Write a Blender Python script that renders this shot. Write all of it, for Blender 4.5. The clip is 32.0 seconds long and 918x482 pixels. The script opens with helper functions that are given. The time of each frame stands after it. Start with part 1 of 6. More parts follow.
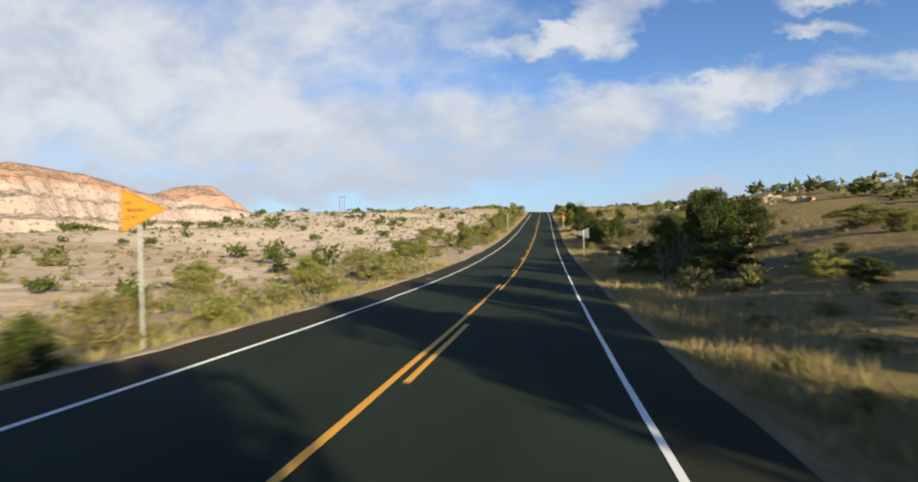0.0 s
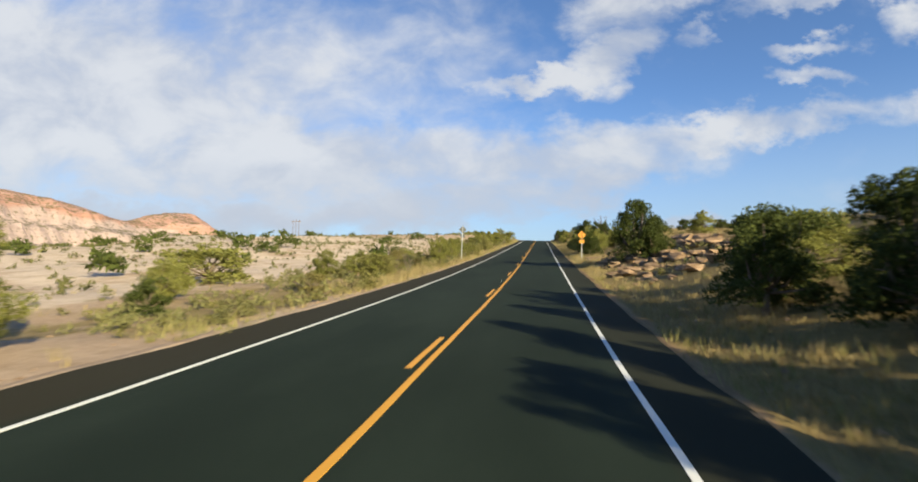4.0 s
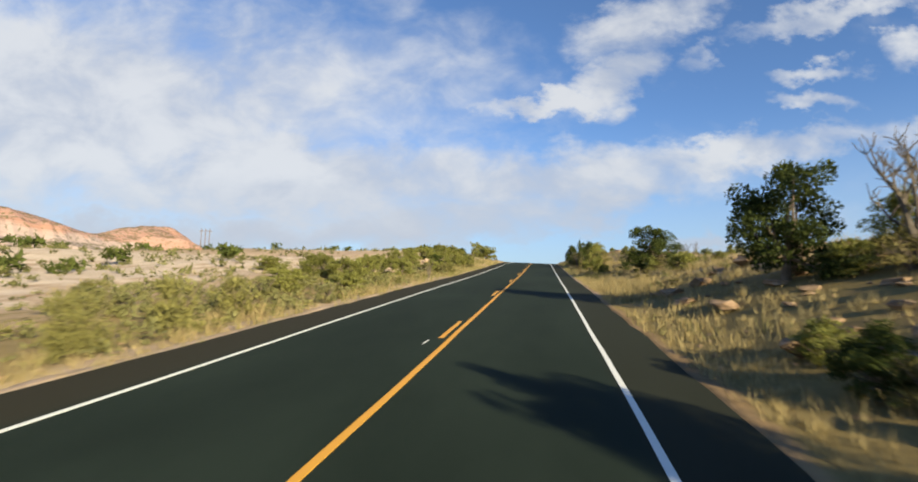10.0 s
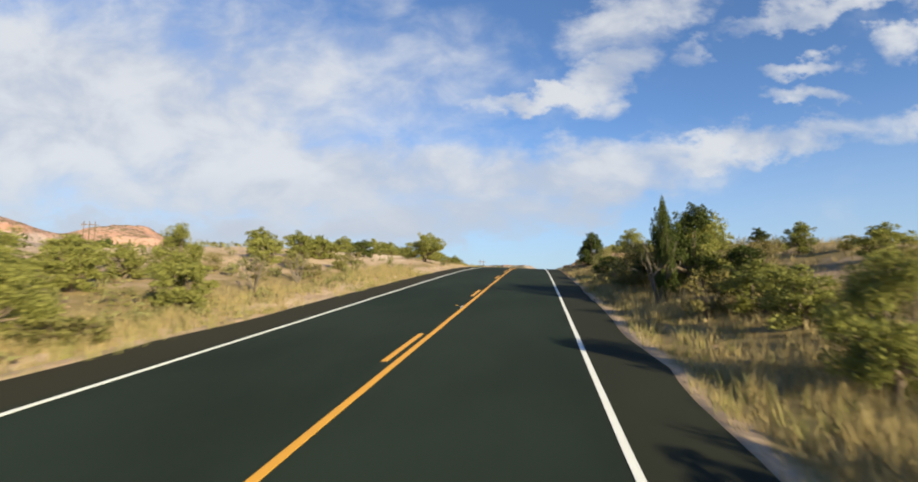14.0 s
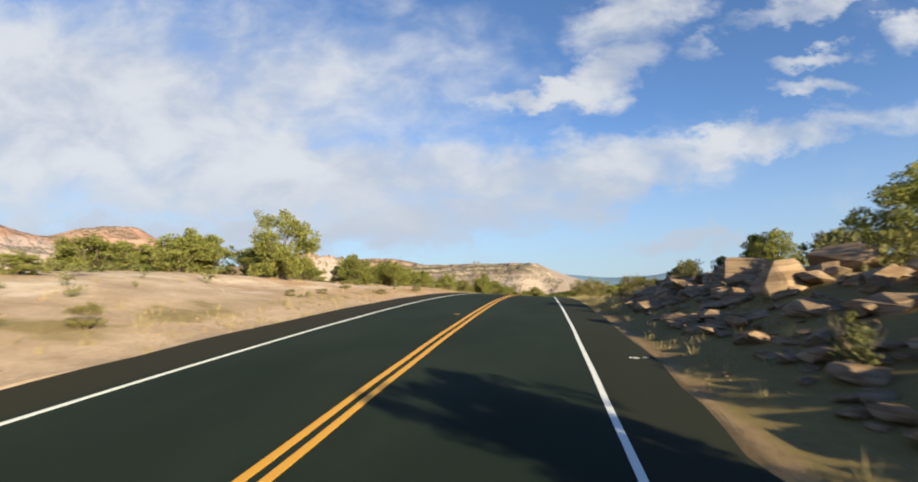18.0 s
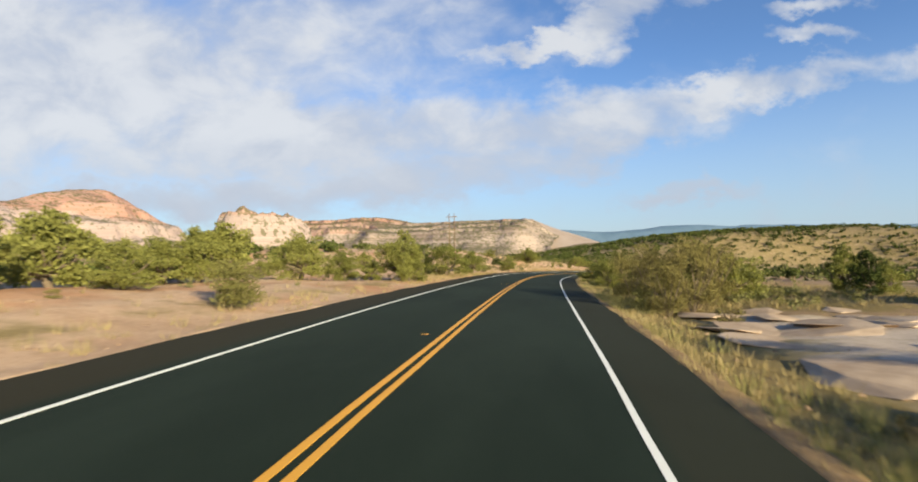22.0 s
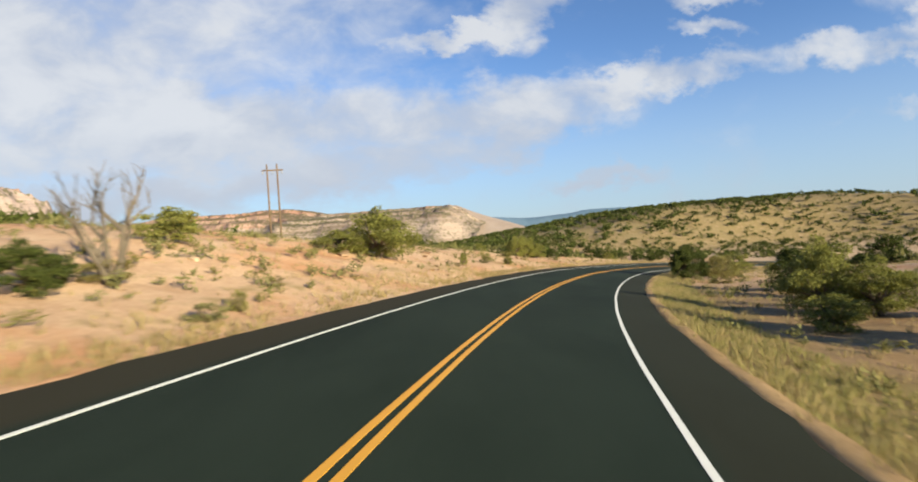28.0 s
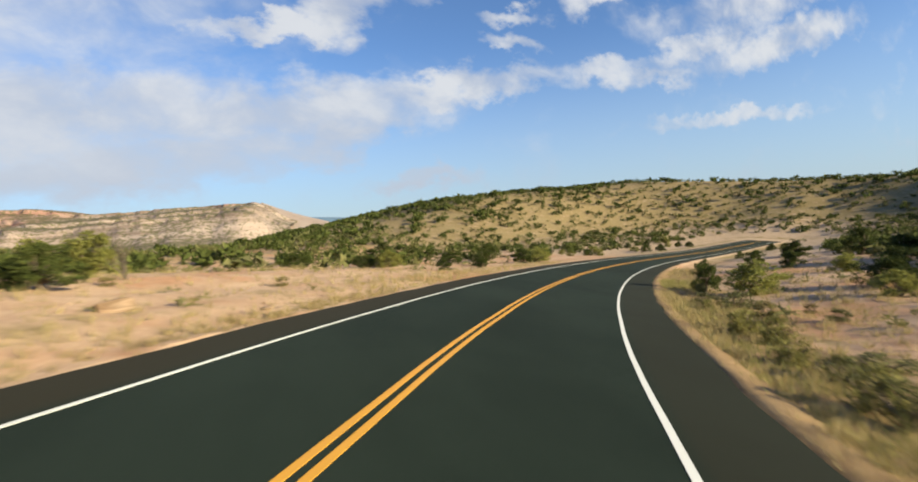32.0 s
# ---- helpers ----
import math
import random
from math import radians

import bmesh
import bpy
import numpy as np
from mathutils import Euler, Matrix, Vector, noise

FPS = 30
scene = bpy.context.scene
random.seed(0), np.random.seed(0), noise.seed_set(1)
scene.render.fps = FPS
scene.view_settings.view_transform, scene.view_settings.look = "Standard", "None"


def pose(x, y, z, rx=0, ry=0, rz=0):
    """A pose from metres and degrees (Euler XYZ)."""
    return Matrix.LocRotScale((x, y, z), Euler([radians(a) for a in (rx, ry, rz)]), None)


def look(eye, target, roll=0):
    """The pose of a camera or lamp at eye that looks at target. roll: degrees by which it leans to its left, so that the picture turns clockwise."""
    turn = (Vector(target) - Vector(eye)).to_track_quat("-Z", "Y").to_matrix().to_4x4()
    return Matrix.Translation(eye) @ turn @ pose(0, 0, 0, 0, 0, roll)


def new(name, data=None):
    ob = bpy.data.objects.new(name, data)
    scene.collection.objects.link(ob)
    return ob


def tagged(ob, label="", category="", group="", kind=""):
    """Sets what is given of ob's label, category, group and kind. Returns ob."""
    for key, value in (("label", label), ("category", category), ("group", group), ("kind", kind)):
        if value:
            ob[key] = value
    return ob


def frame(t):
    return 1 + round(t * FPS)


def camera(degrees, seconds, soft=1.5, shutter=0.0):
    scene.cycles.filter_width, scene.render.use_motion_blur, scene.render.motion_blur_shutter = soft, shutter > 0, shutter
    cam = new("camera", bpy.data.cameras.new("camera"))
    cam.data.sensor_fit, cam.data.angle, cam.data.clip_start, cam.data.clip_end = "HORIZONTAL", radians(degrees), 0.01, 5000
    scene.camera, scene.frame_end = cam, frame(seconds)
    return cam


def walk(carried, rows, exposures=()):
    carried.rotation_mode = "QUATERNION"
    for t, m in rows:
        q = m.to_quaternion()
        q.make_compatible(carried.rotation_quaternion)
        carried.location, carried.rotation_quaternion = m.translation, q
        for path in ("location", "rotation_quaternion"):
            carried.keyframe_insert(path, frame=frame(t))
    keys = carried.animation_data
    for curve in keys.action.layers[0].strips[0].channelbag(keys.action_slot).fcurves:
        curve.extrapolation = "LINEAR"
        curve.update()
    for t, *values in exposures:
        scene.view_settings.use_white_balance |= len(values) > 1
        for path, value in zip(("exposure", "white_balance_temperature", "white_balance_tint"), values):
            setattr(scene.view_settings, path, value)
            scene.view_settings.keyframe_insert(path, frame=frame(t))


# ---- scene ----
cam = camera(84.1, 32.0, soft=1.9, shutter=0.3)
# seconds, eye in metres, then yaw, pitch and roll in degrees
ROWS = [
    (0, 2.36, 0.06, 2.05, 9.67, -0.15, 0.34), (0.5, 2.24, 8.32, 1.87, 9.46, 0.51, 0.17), (1, 2.38, 16.52, 1.78, 9.56, 0.89, 0.09),
    (1.5, 2.43, 24.65, 1.77, 9.56, 1.20, -0.20), (2, 2.34, 32.72, 1.85, 9.65, 1.90, -0.39), (2.5, 2.35, 40.67, 2.00, 9.60, 2.51, 0.05),
    (3, 2.35, 48.47, 2.21, 9.52, 2.82, 0.09), (3.5, 2.37, 56.11, 2.47, 9.34, 3.41, -0.29), (4, 2.39, 63.59, 2.78, 9.31, 3.73, -0.58),
    (4.5, 2.42, 70.91, 3.15, 9.36, 4.12, -0.77), (5, 2.45, 78.08, 3.56, 9.42, 4.49, -0.91), (5.5, 2.49, 85.10, 4.00, 9.46, 4.75, -1.02),
    (6, 2.52, 91.97, 4.48, 9.45, 5.21, -1.10), (6.5, 2.56, 98.74, 4.97, 9.48, 5.21, -0.95), (7, 2.65, 105.47, 5.48, 9.48, 5.39, -1.12),
    (7.5, 2.60, 112.15, 6.01, 9.39, 5.33, -1.32), (8, 2.59, 118.78, 6.54, 9.40, 5.65, -1.45), (8.5, 2.63, 125.39, 7.08, 9.38, 5.72, -1.53),
    (9, 2.59, 131.98, 7.63, 9.55, 5.84, -1.42), (9.5, 2.58, 138.57, 8.18, 9.47, 6.02, -1.49), (10, 2.55, 145.15, 8.73, 9.56, 5.87, -1.37),
    (10.5, 2.53, 151.73, 9.28, 9.48, 6.18, -1.39), (11, 2.47, 158.29, 9.83, 9.33, 6.16, -1.57), (11.5, 2.51, 164.83, 10.37, 9.39, 5.91, -1.37),
    (12, 2.56, 171.36, 10.89, 9.29, 5.57, -0.80), (12.5, 2.58, 177.84, 11.41, 9.25, 6.03, -0.40), (13, 2.63, 184.26, 11.91, 9.27, 5.52, -0.22),
    (13.5, 2.69, 190.60, 12.42, 9.07, 5.88, -0.34), (14, 2.74, 196.88, 12.93, 9.08, 5.56, -0.75), (14.5, 2.71, 203.11, 13.46, 9.46, 5.97, -0.53),
    (15, 2.74, 209.33, 13.99, 10.12, 6.04, -0.18), (15.5, 2.70, 215.52, 14.53, 10.07, 6.46, 0.05), (16, 2.65, 221.71, 15.06, 10.15, 6.48, 0.25),
    (16.5, 2.58, 227.88, 15.59, 10.11, 6.37, 0.32), (17, 2.51, 234.05, 16.11, 10.02, 6.13, 0.25), (17.5, 2.44, 240.22, 16.59, 9.98, 5.73, 0.03),
    (18, 2.44, 246.40, 17.03, 9.92, 5.33, -0.11), (18.5, 2.39, 252.58, 17.42, 9.93, 4.76, -0.16), (19, 2.27, 258.76, 17.75, 9.95, 4.29, -0.03),
    (19.5, 2.18, 264.96, 18.02, 9.95, 3.51, 0.16), (20, 2.10, 271.16, 18.22, 9.95, 2.93, 0.71), (20.5, 2.00, 277.37, 18.36, 9.86, 2.50, 0.87),
    (21, 1.89, 283.60, 18.43, 9.81, 2.11, 0.99), (21.5, 1.85, 289.85, 18.44, 9.57, 1.26, 1.04), (22, 1.78, 296.11, 18.40, 9.39, 0.56, 1.20),
    (22.5, 1.83, 302.40, 18.30, 9.19, 0.12, 1.51), (23, 1.82, 308.74, 18.16, 9.14, -0.06, 1.88), (23.5, 1.90, 315.10, 17.98, 8.99, -0.43, 2.01),
    (24, 1.98, 321.50, 17.77, 8.78, -0.54, 2.38), (24.5, 2.06, 327.95, 17.55, 8.50, -0.46, 2.57), (25, 2.12, 334.47, 17.31, 8.27, -0.55, 2.56),
    (25.5, 2.25, 341.06, 17.07, 7.92, -0.65, 2.54), (26, 2.46, 347.71, 16.82, 7.36, -0.67, 2.57), (26.5, 2.82, 354.45, 16.55, 6.46, -0.62, 2.78),
    (27, 3.21, 361.32, 16.27, 4.93, -0.69, 3.12), (27.5, 3.86, 368.30, 15.97, 3.42, -0.95, 3.09), (28, 4.65, 375.38, 15.63, 1.33, -0.86, 3.57),
    (28.5, 5.84, 382.56, 15.26, -0.63, -1.36, 3.98), (29, 7.39, 389.84, 14.87, -2.61, -1.23, 4.39), (29.5, 9.15, 397.25, 14.49, -5.64, -1.44, 4.69),
    (30, 11.39, 404.71, 14.08, -8.19, -1.13, 4.79), (30.5, 14.11, 412.19, 13.63, -10.47, -1.47, 4.89), (31, 17.20, 419.71, 13.16, -13.06, -1.37, 5.07),
    (31.5, 20.61, 427.28, 12.64, -15.53, -2.11, 5.10), (32, 24.40, 434.85, 12.06, -18.27, -2.32, 4.76),
]
walk(cam, [(r[0], pose(r[1], r[2], r[3], 90 + r[5], r[6], r[4])) for r in ROWS])
# ---- sky, sun and exposure ----
SUN_AZIMUTH, SUN_HEIGHT = 134.0, 16.3      # degrees clockwise from the road's first heading; above the horizon
scene.view_settings.exposure = 1.03


class Nodes:
    """Short names for shader nodes."""

    def __init__(self, tree):
        self.tree = tree
        tree.nodes.clear()

    def add(self, kind, **settings):
        node = self.tree.nodes.new(kind)
        for key, value in settings.items():
            if key == "operation":
                node.operation = value
            elif key == "data_type":
                node.data_type = value
            elif key == "blend_type":
                node.blend_type = value
        return node

    def link(self, out, target):
        self.tree.links.new(out, target)

    def put(self, value, socket):
        if hasattr(value, "is_output"):
            self.link(value, socket)
        else:
            socket.default_value = value

    def math(self, op, a, b=0.0, c=0.0, clamp=False):
        node = self.add("ShaderNodeMath", operation=op)
        node.use_clamp = clamp
        for value, socket in zip((a, b, c), node.inputs):
            self.put(value, socket)
        return node.outputs[0]

    def vector(self, op, a, b):
        node = self.add("ShaderNodeVectorMath", operation=op)
        self.put(a, node.inputs[0])
        self.put(b, node.inputs[1])
        return node.outputs["Value"] if op == "DOT_PRODUCT" else node.outputs[0]

    def mix(self, fac, a, b, blend="MIX"):
        node = self.add("ShaderNodeMix", data_type="RGBA", blend_type=blend)
        for value, socket in zip((fac, a, b), (node.inputs[0], node.inputs[6], node.inputs[7])):
            self.put((*value, 1.0) if isinstance(value, tuple) and len(value) == 3 else value, socket)
        return node.outputs[2]

    def noise(self, where, scale, detail=4.0, rough_=0.55, distort=0.0):
        node = self.add("ShaderNodeTexNoise")
        self.put(where, node.inputs["Vector"])
        for key, value in (("Scale", scale), ("Detail", detail), ("Roughness", rough_), ("Distortion", distort)):
            node.inputs[key].default_value = value
        return node.outputs["Fac"]

    def ramp(self, fac, lo, hi):
        node = self.add("ShaderNodeMapRange")
        node.interpolation_type = "SMOOTHSTEP"
        for value, socket in zip((fac, lo, hi, 0.0, 1.0), node.inputs):
            self.put(value, socket)
        return node.outputs[0]

    def stretch(self, where, sx, sy, sz):
        node = self.add("ShaderNodeMapping")
        self.put(where, node.inputs["Vector"])
        node.inputs["Scale"].default_value = (sx, sy, sz)
        return node.outputs[0]

    def bump(self, height, strength, distance):
        node = self.add("ShaderNodeBump")
        node.inputs["Strength"].default_value = strength
        node.inputs["Distance"].default_value = distance
        self.put(height, node.inputs["Height"])
        return node.outputs[0]


# cloud banks on a plane ahead of the road: middle (u, v), half sizes, tilt in degrees, weight
CLOUDS = [
    (-0.88, 0.27, 0.78, 0.20, 2, 1.0), (-0.30, 0.14, 0.56, 0.085, -2, 1.0), (0.16, 0.13, 0.33, 0.060, 4, 0.95),
    (0.55, 0.19, 0.28, 0.030, 8, 0.85), (0.27, 0.085, 0.20, 0.045, 16, 0.95), (0.0, 0.055, 0.36, 0.05, 6, 0.9), (-0.55, 0.10, 0.40, 0.05, -2, 0.8), (0.20, 0.292, 0.18, 0.022, 10, 0.9), (0.32, 0.345, 0.10, 0.055, 30, 0.95),
    (0.36, 0.445, 0.14, 0.050, 14, 0.9), (0.47, 0.37, 0.04, 0.025, 30, 0.7), (0.69, 0.350, 0.085, 0.018, 5, 0.8), (0.70, 0.287, 0.085, 0.018, -6, 0.8),
    (0.70, 0.455, 0.17, 0.026, 12, 0.85), (-0.22, 0.25, 0.06, 0.03, -20, 0.6), (-0.30, 0.42, 0.04, 0.02, 0, 0.6),
    (0.45, -0.006, 0.13, 0.022, 0, 0.72), (1.17, 0.24, 0.16, 0.026, 5, 0.75), (1.75, 0.37, 0.42, 0.055, 14, 0.8),
    (0.10, 0.02, 0.06, 0.020, 0, 0.7), (-0.62, 0.02, 0.62, 0.045, 0, 0.8),
    (0.93, 0.42, 0.09, 0.028, 20, 0.75), (0.97, 0.235, 0.13, 0.026, 8, 0.72), (1.5, 0.13, 0.4, 0.02, 4, 0.6), (1.35, 0.33, 0.30, 0.035, 16, 0.75), (1.55, 0.46, 0.4, 0.06, 14, 0.7)]


def build_sky():
    world = bpy.data.worlds.new("sky")
    scene.world = world
    world.use_nodes = True
    n = Nodes(world.node_tree)
    sky = n.add("ShaderNodeTexSky")
    sky.sky_type, sky.sun_disc = "NISHITA", False
    sky.sun_elevation, sky.sun_rotation = radians(SUN_HEIGHT), radians(SUN_AZIMUTH)
    sky.altitude, sky.air_density, sky.dust_density, sky.ozone_density = 1600, 1.0, 0.6, 1.6
    way = n.add("ShaderNodeTexCoord").outputs["Generated"]
    ahead = n.vector("DOT_PRODUCT", way, (-0.1651, 0.9820, 0.0918))
    depth = n.math("MAXIMUM", ahead, 0.04)
    u = n.math("DIVIDE", n.vector("DOT_PRODUCT", way, (0.9863, 0.1643, 0.0155)), depth)
    v = n.math("DIVIDE", n.vector("DOT_PRODUCT", way, (-0.0002, -0.0931, 0.9957)), depth)
    joined = n.add("ShaderNodeCombineXYZ")
    n.put(u, joined.inputs[0])
    n.put(v, joined.inputs[1])
    plane = joined.outputs[0]
    drift = n.add("ShaderNodeTexNoise")
    n.put(n.stretch(plane, 1.0, 1.6, 1.0), drift.inputs["Vector"])
    drift.inputs["Scale"].default_value, drift.inputs["Detail"].default_value, drift.inputs["Roughness"].default_value = 9.0, 5.0, 0.62
    pull = n.add("ShaderNodeSeparateXYZ")
    n.put(drift.outputs["Color"], pull.inputs[0])
    u = n.math("ADD", u, n.math("MULTIPLY", n.math("SUBTRACT", pull.outputs[0], 0.5), 0.24))
    v = n.math("ADD", v, n.math("MULTIPLY", n.math("SUBTRACT", pull.outputs[1], 0.5), 0.15))
    soft = n.noise(n.stretch(plane, 1.0, 1.7, 1.0), 2.2, 5.0, 0.5, 0.2)
    fine = n.noise(n.stretch(plane, 1.0, 1.5, 1.0), 7.0, 6.0, 0.56, 0.3)
    total = None
    for cu, cv, ru, rv, tilt, weight in CLOUDS:
        c, s = math.cos(radians(tilt)), math.sin(radians(tilt))
        du, dv = n.math("SUBTRACT", u, cu), n.math("SUBTRACT", v, cv)
        a = n.math("ADD", n.math("MULTIPLY", du, c / ru), n.math("MULTIPLY", dv, s / ru))
        b = n.math("ADD", n.math("MULTIPLY", du, -s / rv), n.math("MULTIPLY", dv, c / rv))
        far = n.math("ADD", n.math("MULTIPLY", a, a), n.math("MULTIPLY", b, b))
        blob = n.math("MULTIPLY", n.math("SUBTRACT", 1.0, n.math("MULTIPLY", far, 0.42), clamp=True), weight)
        total = blob if total is None else n.math("SMOOTH_MAX", total, blob, 0.12)
    wisps = n.math("MULTIPLY", n.math("SUBTRACT", soft, 0.5), 1.15)
    curls = n.math("MULTIPLY", n.math("SUBTRACT", fine, 0.5), 0.95)
    cover = n.ramp(n.math("ADD", n.math("ADD", total, wisps), curls), 0.10, 0.98)
    # away from the view the same broken cloud goes on
    other = n.ramp(n.noise(n.stretch(way, 1.0, 1.0, 3.0), 2.4, 7.0, 0.6, 0.3), 0.58, 0.82)
    seen = n.ramp(ahead, 0.10, 0.30)
    cover = n.math("ADD", n.math("MULTIPLY", cover, seen), n.math("MULTIPLY", other, n.math("SUBTRACT", 1.0, seen)))
    above = n.ramp(n.add("ShaderNodeSeparateXYZ").outputs[2], 0.0, 0.03)
    split = above.node.inputs[0].links[0].from_node
    n.put(way, split.inputs[0])
    cover = n.math("MULTIPLY", n.math("MULTIPLY", cover, above), 0.93)
    shade = n.ramp(n.math("ADD", fine, n.math("MULTIPLY", n.math("SUBTRACT", soft, 0.5), 0.8)), 0.30, 0.68)
    cloud = n.mix(n.math("MULTIPLY", shade, n.ramp(v, -0.02, 0.17)), CLOUD_DARK, CLOUD_LIGHT)
    back = n.add("ShaderNodeBackground")
    haze = n.ramp(split.outputs[2], 0.34, -0.02)
    clear = n.mix(n.math("MULTIPLY", haze, 0.8), n.mix(1.0, sky.outputs[0], SKY_TINT, "MULTIPLY"), HAZE)
    n.put(n.mix(cover, clear, cloud), back.inputs["Color"])
    back.inputs["Strength"].default_value = 0.0515
    n.link(back.outputs[0], n.add("ShaderNodeOutputWorld").inputs[0])


CLOUD_DARK, CLOUD_LIGHT = (5.05, 5.5, 6.35), (7.15, 7.35, 7.6)
SKY_TINT, HAZE = (1.18, 1.46, 1.82), (4.15, 5.25, 6.4)
build_sky()
sun = new("sun", bpy.data.lights.new("sun", "SUN"))
sun.data.energy, sun.data.angle, sun.data.color = 5.0, radians(0.6), (1.08, 0.94, 0.60)
_az, _el = radians(SUN_AZIMUTH), radians(SUN_HEIGHT)
sun.matrix_world = look((300 * math.sin(_az) * math.cos(_el), 300 * math.cos(_az) * math.cos(_el), 300 * math.sin(_el)), (0, 0, 0))
# ---- plan: the road's line and the lie of the land ----
# every 20 m from -20 m: degrees of heading and climb; every 40 m: degrees of cross fall
HEADING = [-0.02, -0.03, -0.38, -0.09, 0.03, -0.14, -0.05, 0.18, 0.03, 0.09, 0.12, 0.26, 0.32, 0.47, 0.64, 0.49, -0.01, -0.21, -1.28, -4.64, -9.67, -15.44, -21.44, -28.22, -35.20, -41.11, -45.93, -49.66, -52.32, -54.57, -56.67, -58.70, -60.72, -62.72]
GRADE = [-3.07, -1.57, -0.06, 1.26, 2.38, 3.52, 4.26, 4.61, 4.80, 4.79, 4.52, 4.84, 5.01, 4.38, 2.75, 0.85, -0.86, -1.79, -2.05, -2.33, -2.88, -2.88, -3.20, -3.98, -4.15, -4.40, -4.50, -4.60, -4.50, -4.00, -3.20, -2.60, -2.20, -2.00]
BANK = [1.09, 1.14, 0.98, 0.33, -0.10, 0.54, 1.18, 1.49, 2.56, 3.55, 4.41, 5.19, 5.30, 5.18, 5.05, 5.00, 4.99]
SS = np.arange(-60.0, 641.0, 1.0)


def smooth_knots(x, first, gap, values):
    v = np.asarray(values)
    u = np.clip((x - first) / gap, 0, len(v) - 1 - 1e-9)
    i = u.astype(int)
    f = u - i
    a, b, c, d = (v[np.clip(i + k, 0, len(v) - 1)] for k in (-1, 0, 1, 2))
    return b + 0.5 * f * (c - a + f * (2 * a - 5 * b + 4 * c - d + f * (3 * (b - c) + d - a)))


def lay_road():
    head = np.radians(smooth_knots(SS, -20, 20, HEADING))
    grade = np.radians(smooth_knots(SS, -20, 20, GRADE))
    bank = np.radians(smooth_knots(SS, -20, 40, BANK))
    way = np.stack([-np.sin(head) * np.cos(grade), np.cos(head) * np.cos(grade), np.sin(grade)], 1)
    line = np.concatenate([np.zeros((1, 3)), np.cumsum((way[1:] + way[:-1]) / 2, axis=0)])
    line -= line[60]
    right = np.stack([np.cos(head) * np.cos(bank), np.sin(head) * np.cos(bank), -np.sin(bank)], 1)
    up = np.cross(right, way)
    return line, right, up / np.linalg.norm(up, axis=1)[:, None], head


LINE, RIGHT, UP, HEAD = lay_road()


def along(s, table):
    return np.stack([np.interp(s, SS, table[:, k]) for k in range(3)], -1)


def road_point(s, d, lift=0.0):
    s, d = np.broadcast_arrays(np.asarray(s, float), np.asarray(d, float))
    return along(s, LINE) + along(s, RIGHT) * d[..., None] + along(s, UP) * lift


def half_width(s):
    return np.interp(s, [220, 300], [4.95, 5.35])


def pavement(s, side):
    """How far the pavement reaches from the road's middle, to the left (-1) or the right."""
    return np.interp(s, [0, 220, 310, 380, 430], [5.2, 5.2, 5.5, 5.35, 5.25]) if side < 0 else np.interp(s, [220, 300], [4.88, 5.08])


def lattice(i, j, seed):
    h = (i * 374761393 + j * 668265263 + seed * 2147483647) & 0xFFFFFFFF
    h = ((h ^ (h >> 13)) * 1274126177) & 0xFFFFFFFF
    return ((h ^ (h >> 16)) & 0xFFFF) / 65535.0


def rough(x, y, size, seed=0, octaves=3):
    """Soft random heights between about -1 and 1."""
    total, gain = 0.0, 1.0
    for k in range(octaves):
        u, v = np.asarray(x) / size, np.asarray(y) / size
        i, j = np.floor(u).astype(np.int64), np.floor(v).astype(np.int64)
        a, b = u - i, v - j
        a, b = a * a * (3 - 2 * a), b * b * (3 - 2 * b)
        q = (lattice(i, j, seed + k) * (1 - a) * (1 - b) + lattice(i + 1, j, seed + k) * a * (1 - b)
             + lattice(i, j + 1, seed + k) * (1 - a) * b + lattice(i + 1, j + 1, seed + k) * a * b)
        total = total + gain * (2 * q - 1)
        size, gain = size * 0.47, gain * 0.5
    return total


def ease(x, a, b):
    u = np.clip((x - a) / (b - a), 0, 1)
    return u * u * (3 - 2 * u)


# heights of the land beside the road: a row for each stretch, a column for each distance from the pavement's edge
STRETCH = [-60, 0, 40, 80, 120, 160, 200, 235, 265, 282, 300, 340, 380, 400, 430, 455, 500, 640]
OUT = [0, 2, 5, 10, 20, 40, 80]
LEFT_LAND = [
    [-.15, -.3, -.5, -.7, -.8, -.5, 1.5], [-.15, -.4, -.8, -1.1, -1.2, -.8, 1.5], [-.15, -.3, -.5, -.7, -.9, -.5, 1.5],
    [-.15, -.2, -.3, -.5, -.7, -.3, 2], [-.15, -.2, -.3, -.5, -.7, -.2, 2], [-.15, -.2, -.2, -.2, -.2, .5, 2.5],
    [-.15, -.05, .2, .5, .9, 1.5, 3], [-.1, .2, .7, 1.4, 2.0, 2.4, 3], [-.1, .1, .5, 1.1, 1.7, 1.8, 2],
    [-.1, .05, .4, .9, 1.35, 1.35, 1.2], [-.1, .0, .3, .7, 1.0, .9, .5], [-.1, -.05, .1, .3, .4, .3, 0], [-.1, .1, .6, 1.7, 3.1, 3.6, 2.0],
    [-.1, .25, 1.0, 2.6, 4.2, 4.6, 2.5], [-.1, .15, .8, 2.0, 3.1, 2.8, 1], [-.1, 0, .3, .9, 1.4, 1.0, .5], [-.15, -.2, -.2, -.2, .2, 1.5, 5], [-.15, -.2, -.2, 0, .8, 3, 7]]
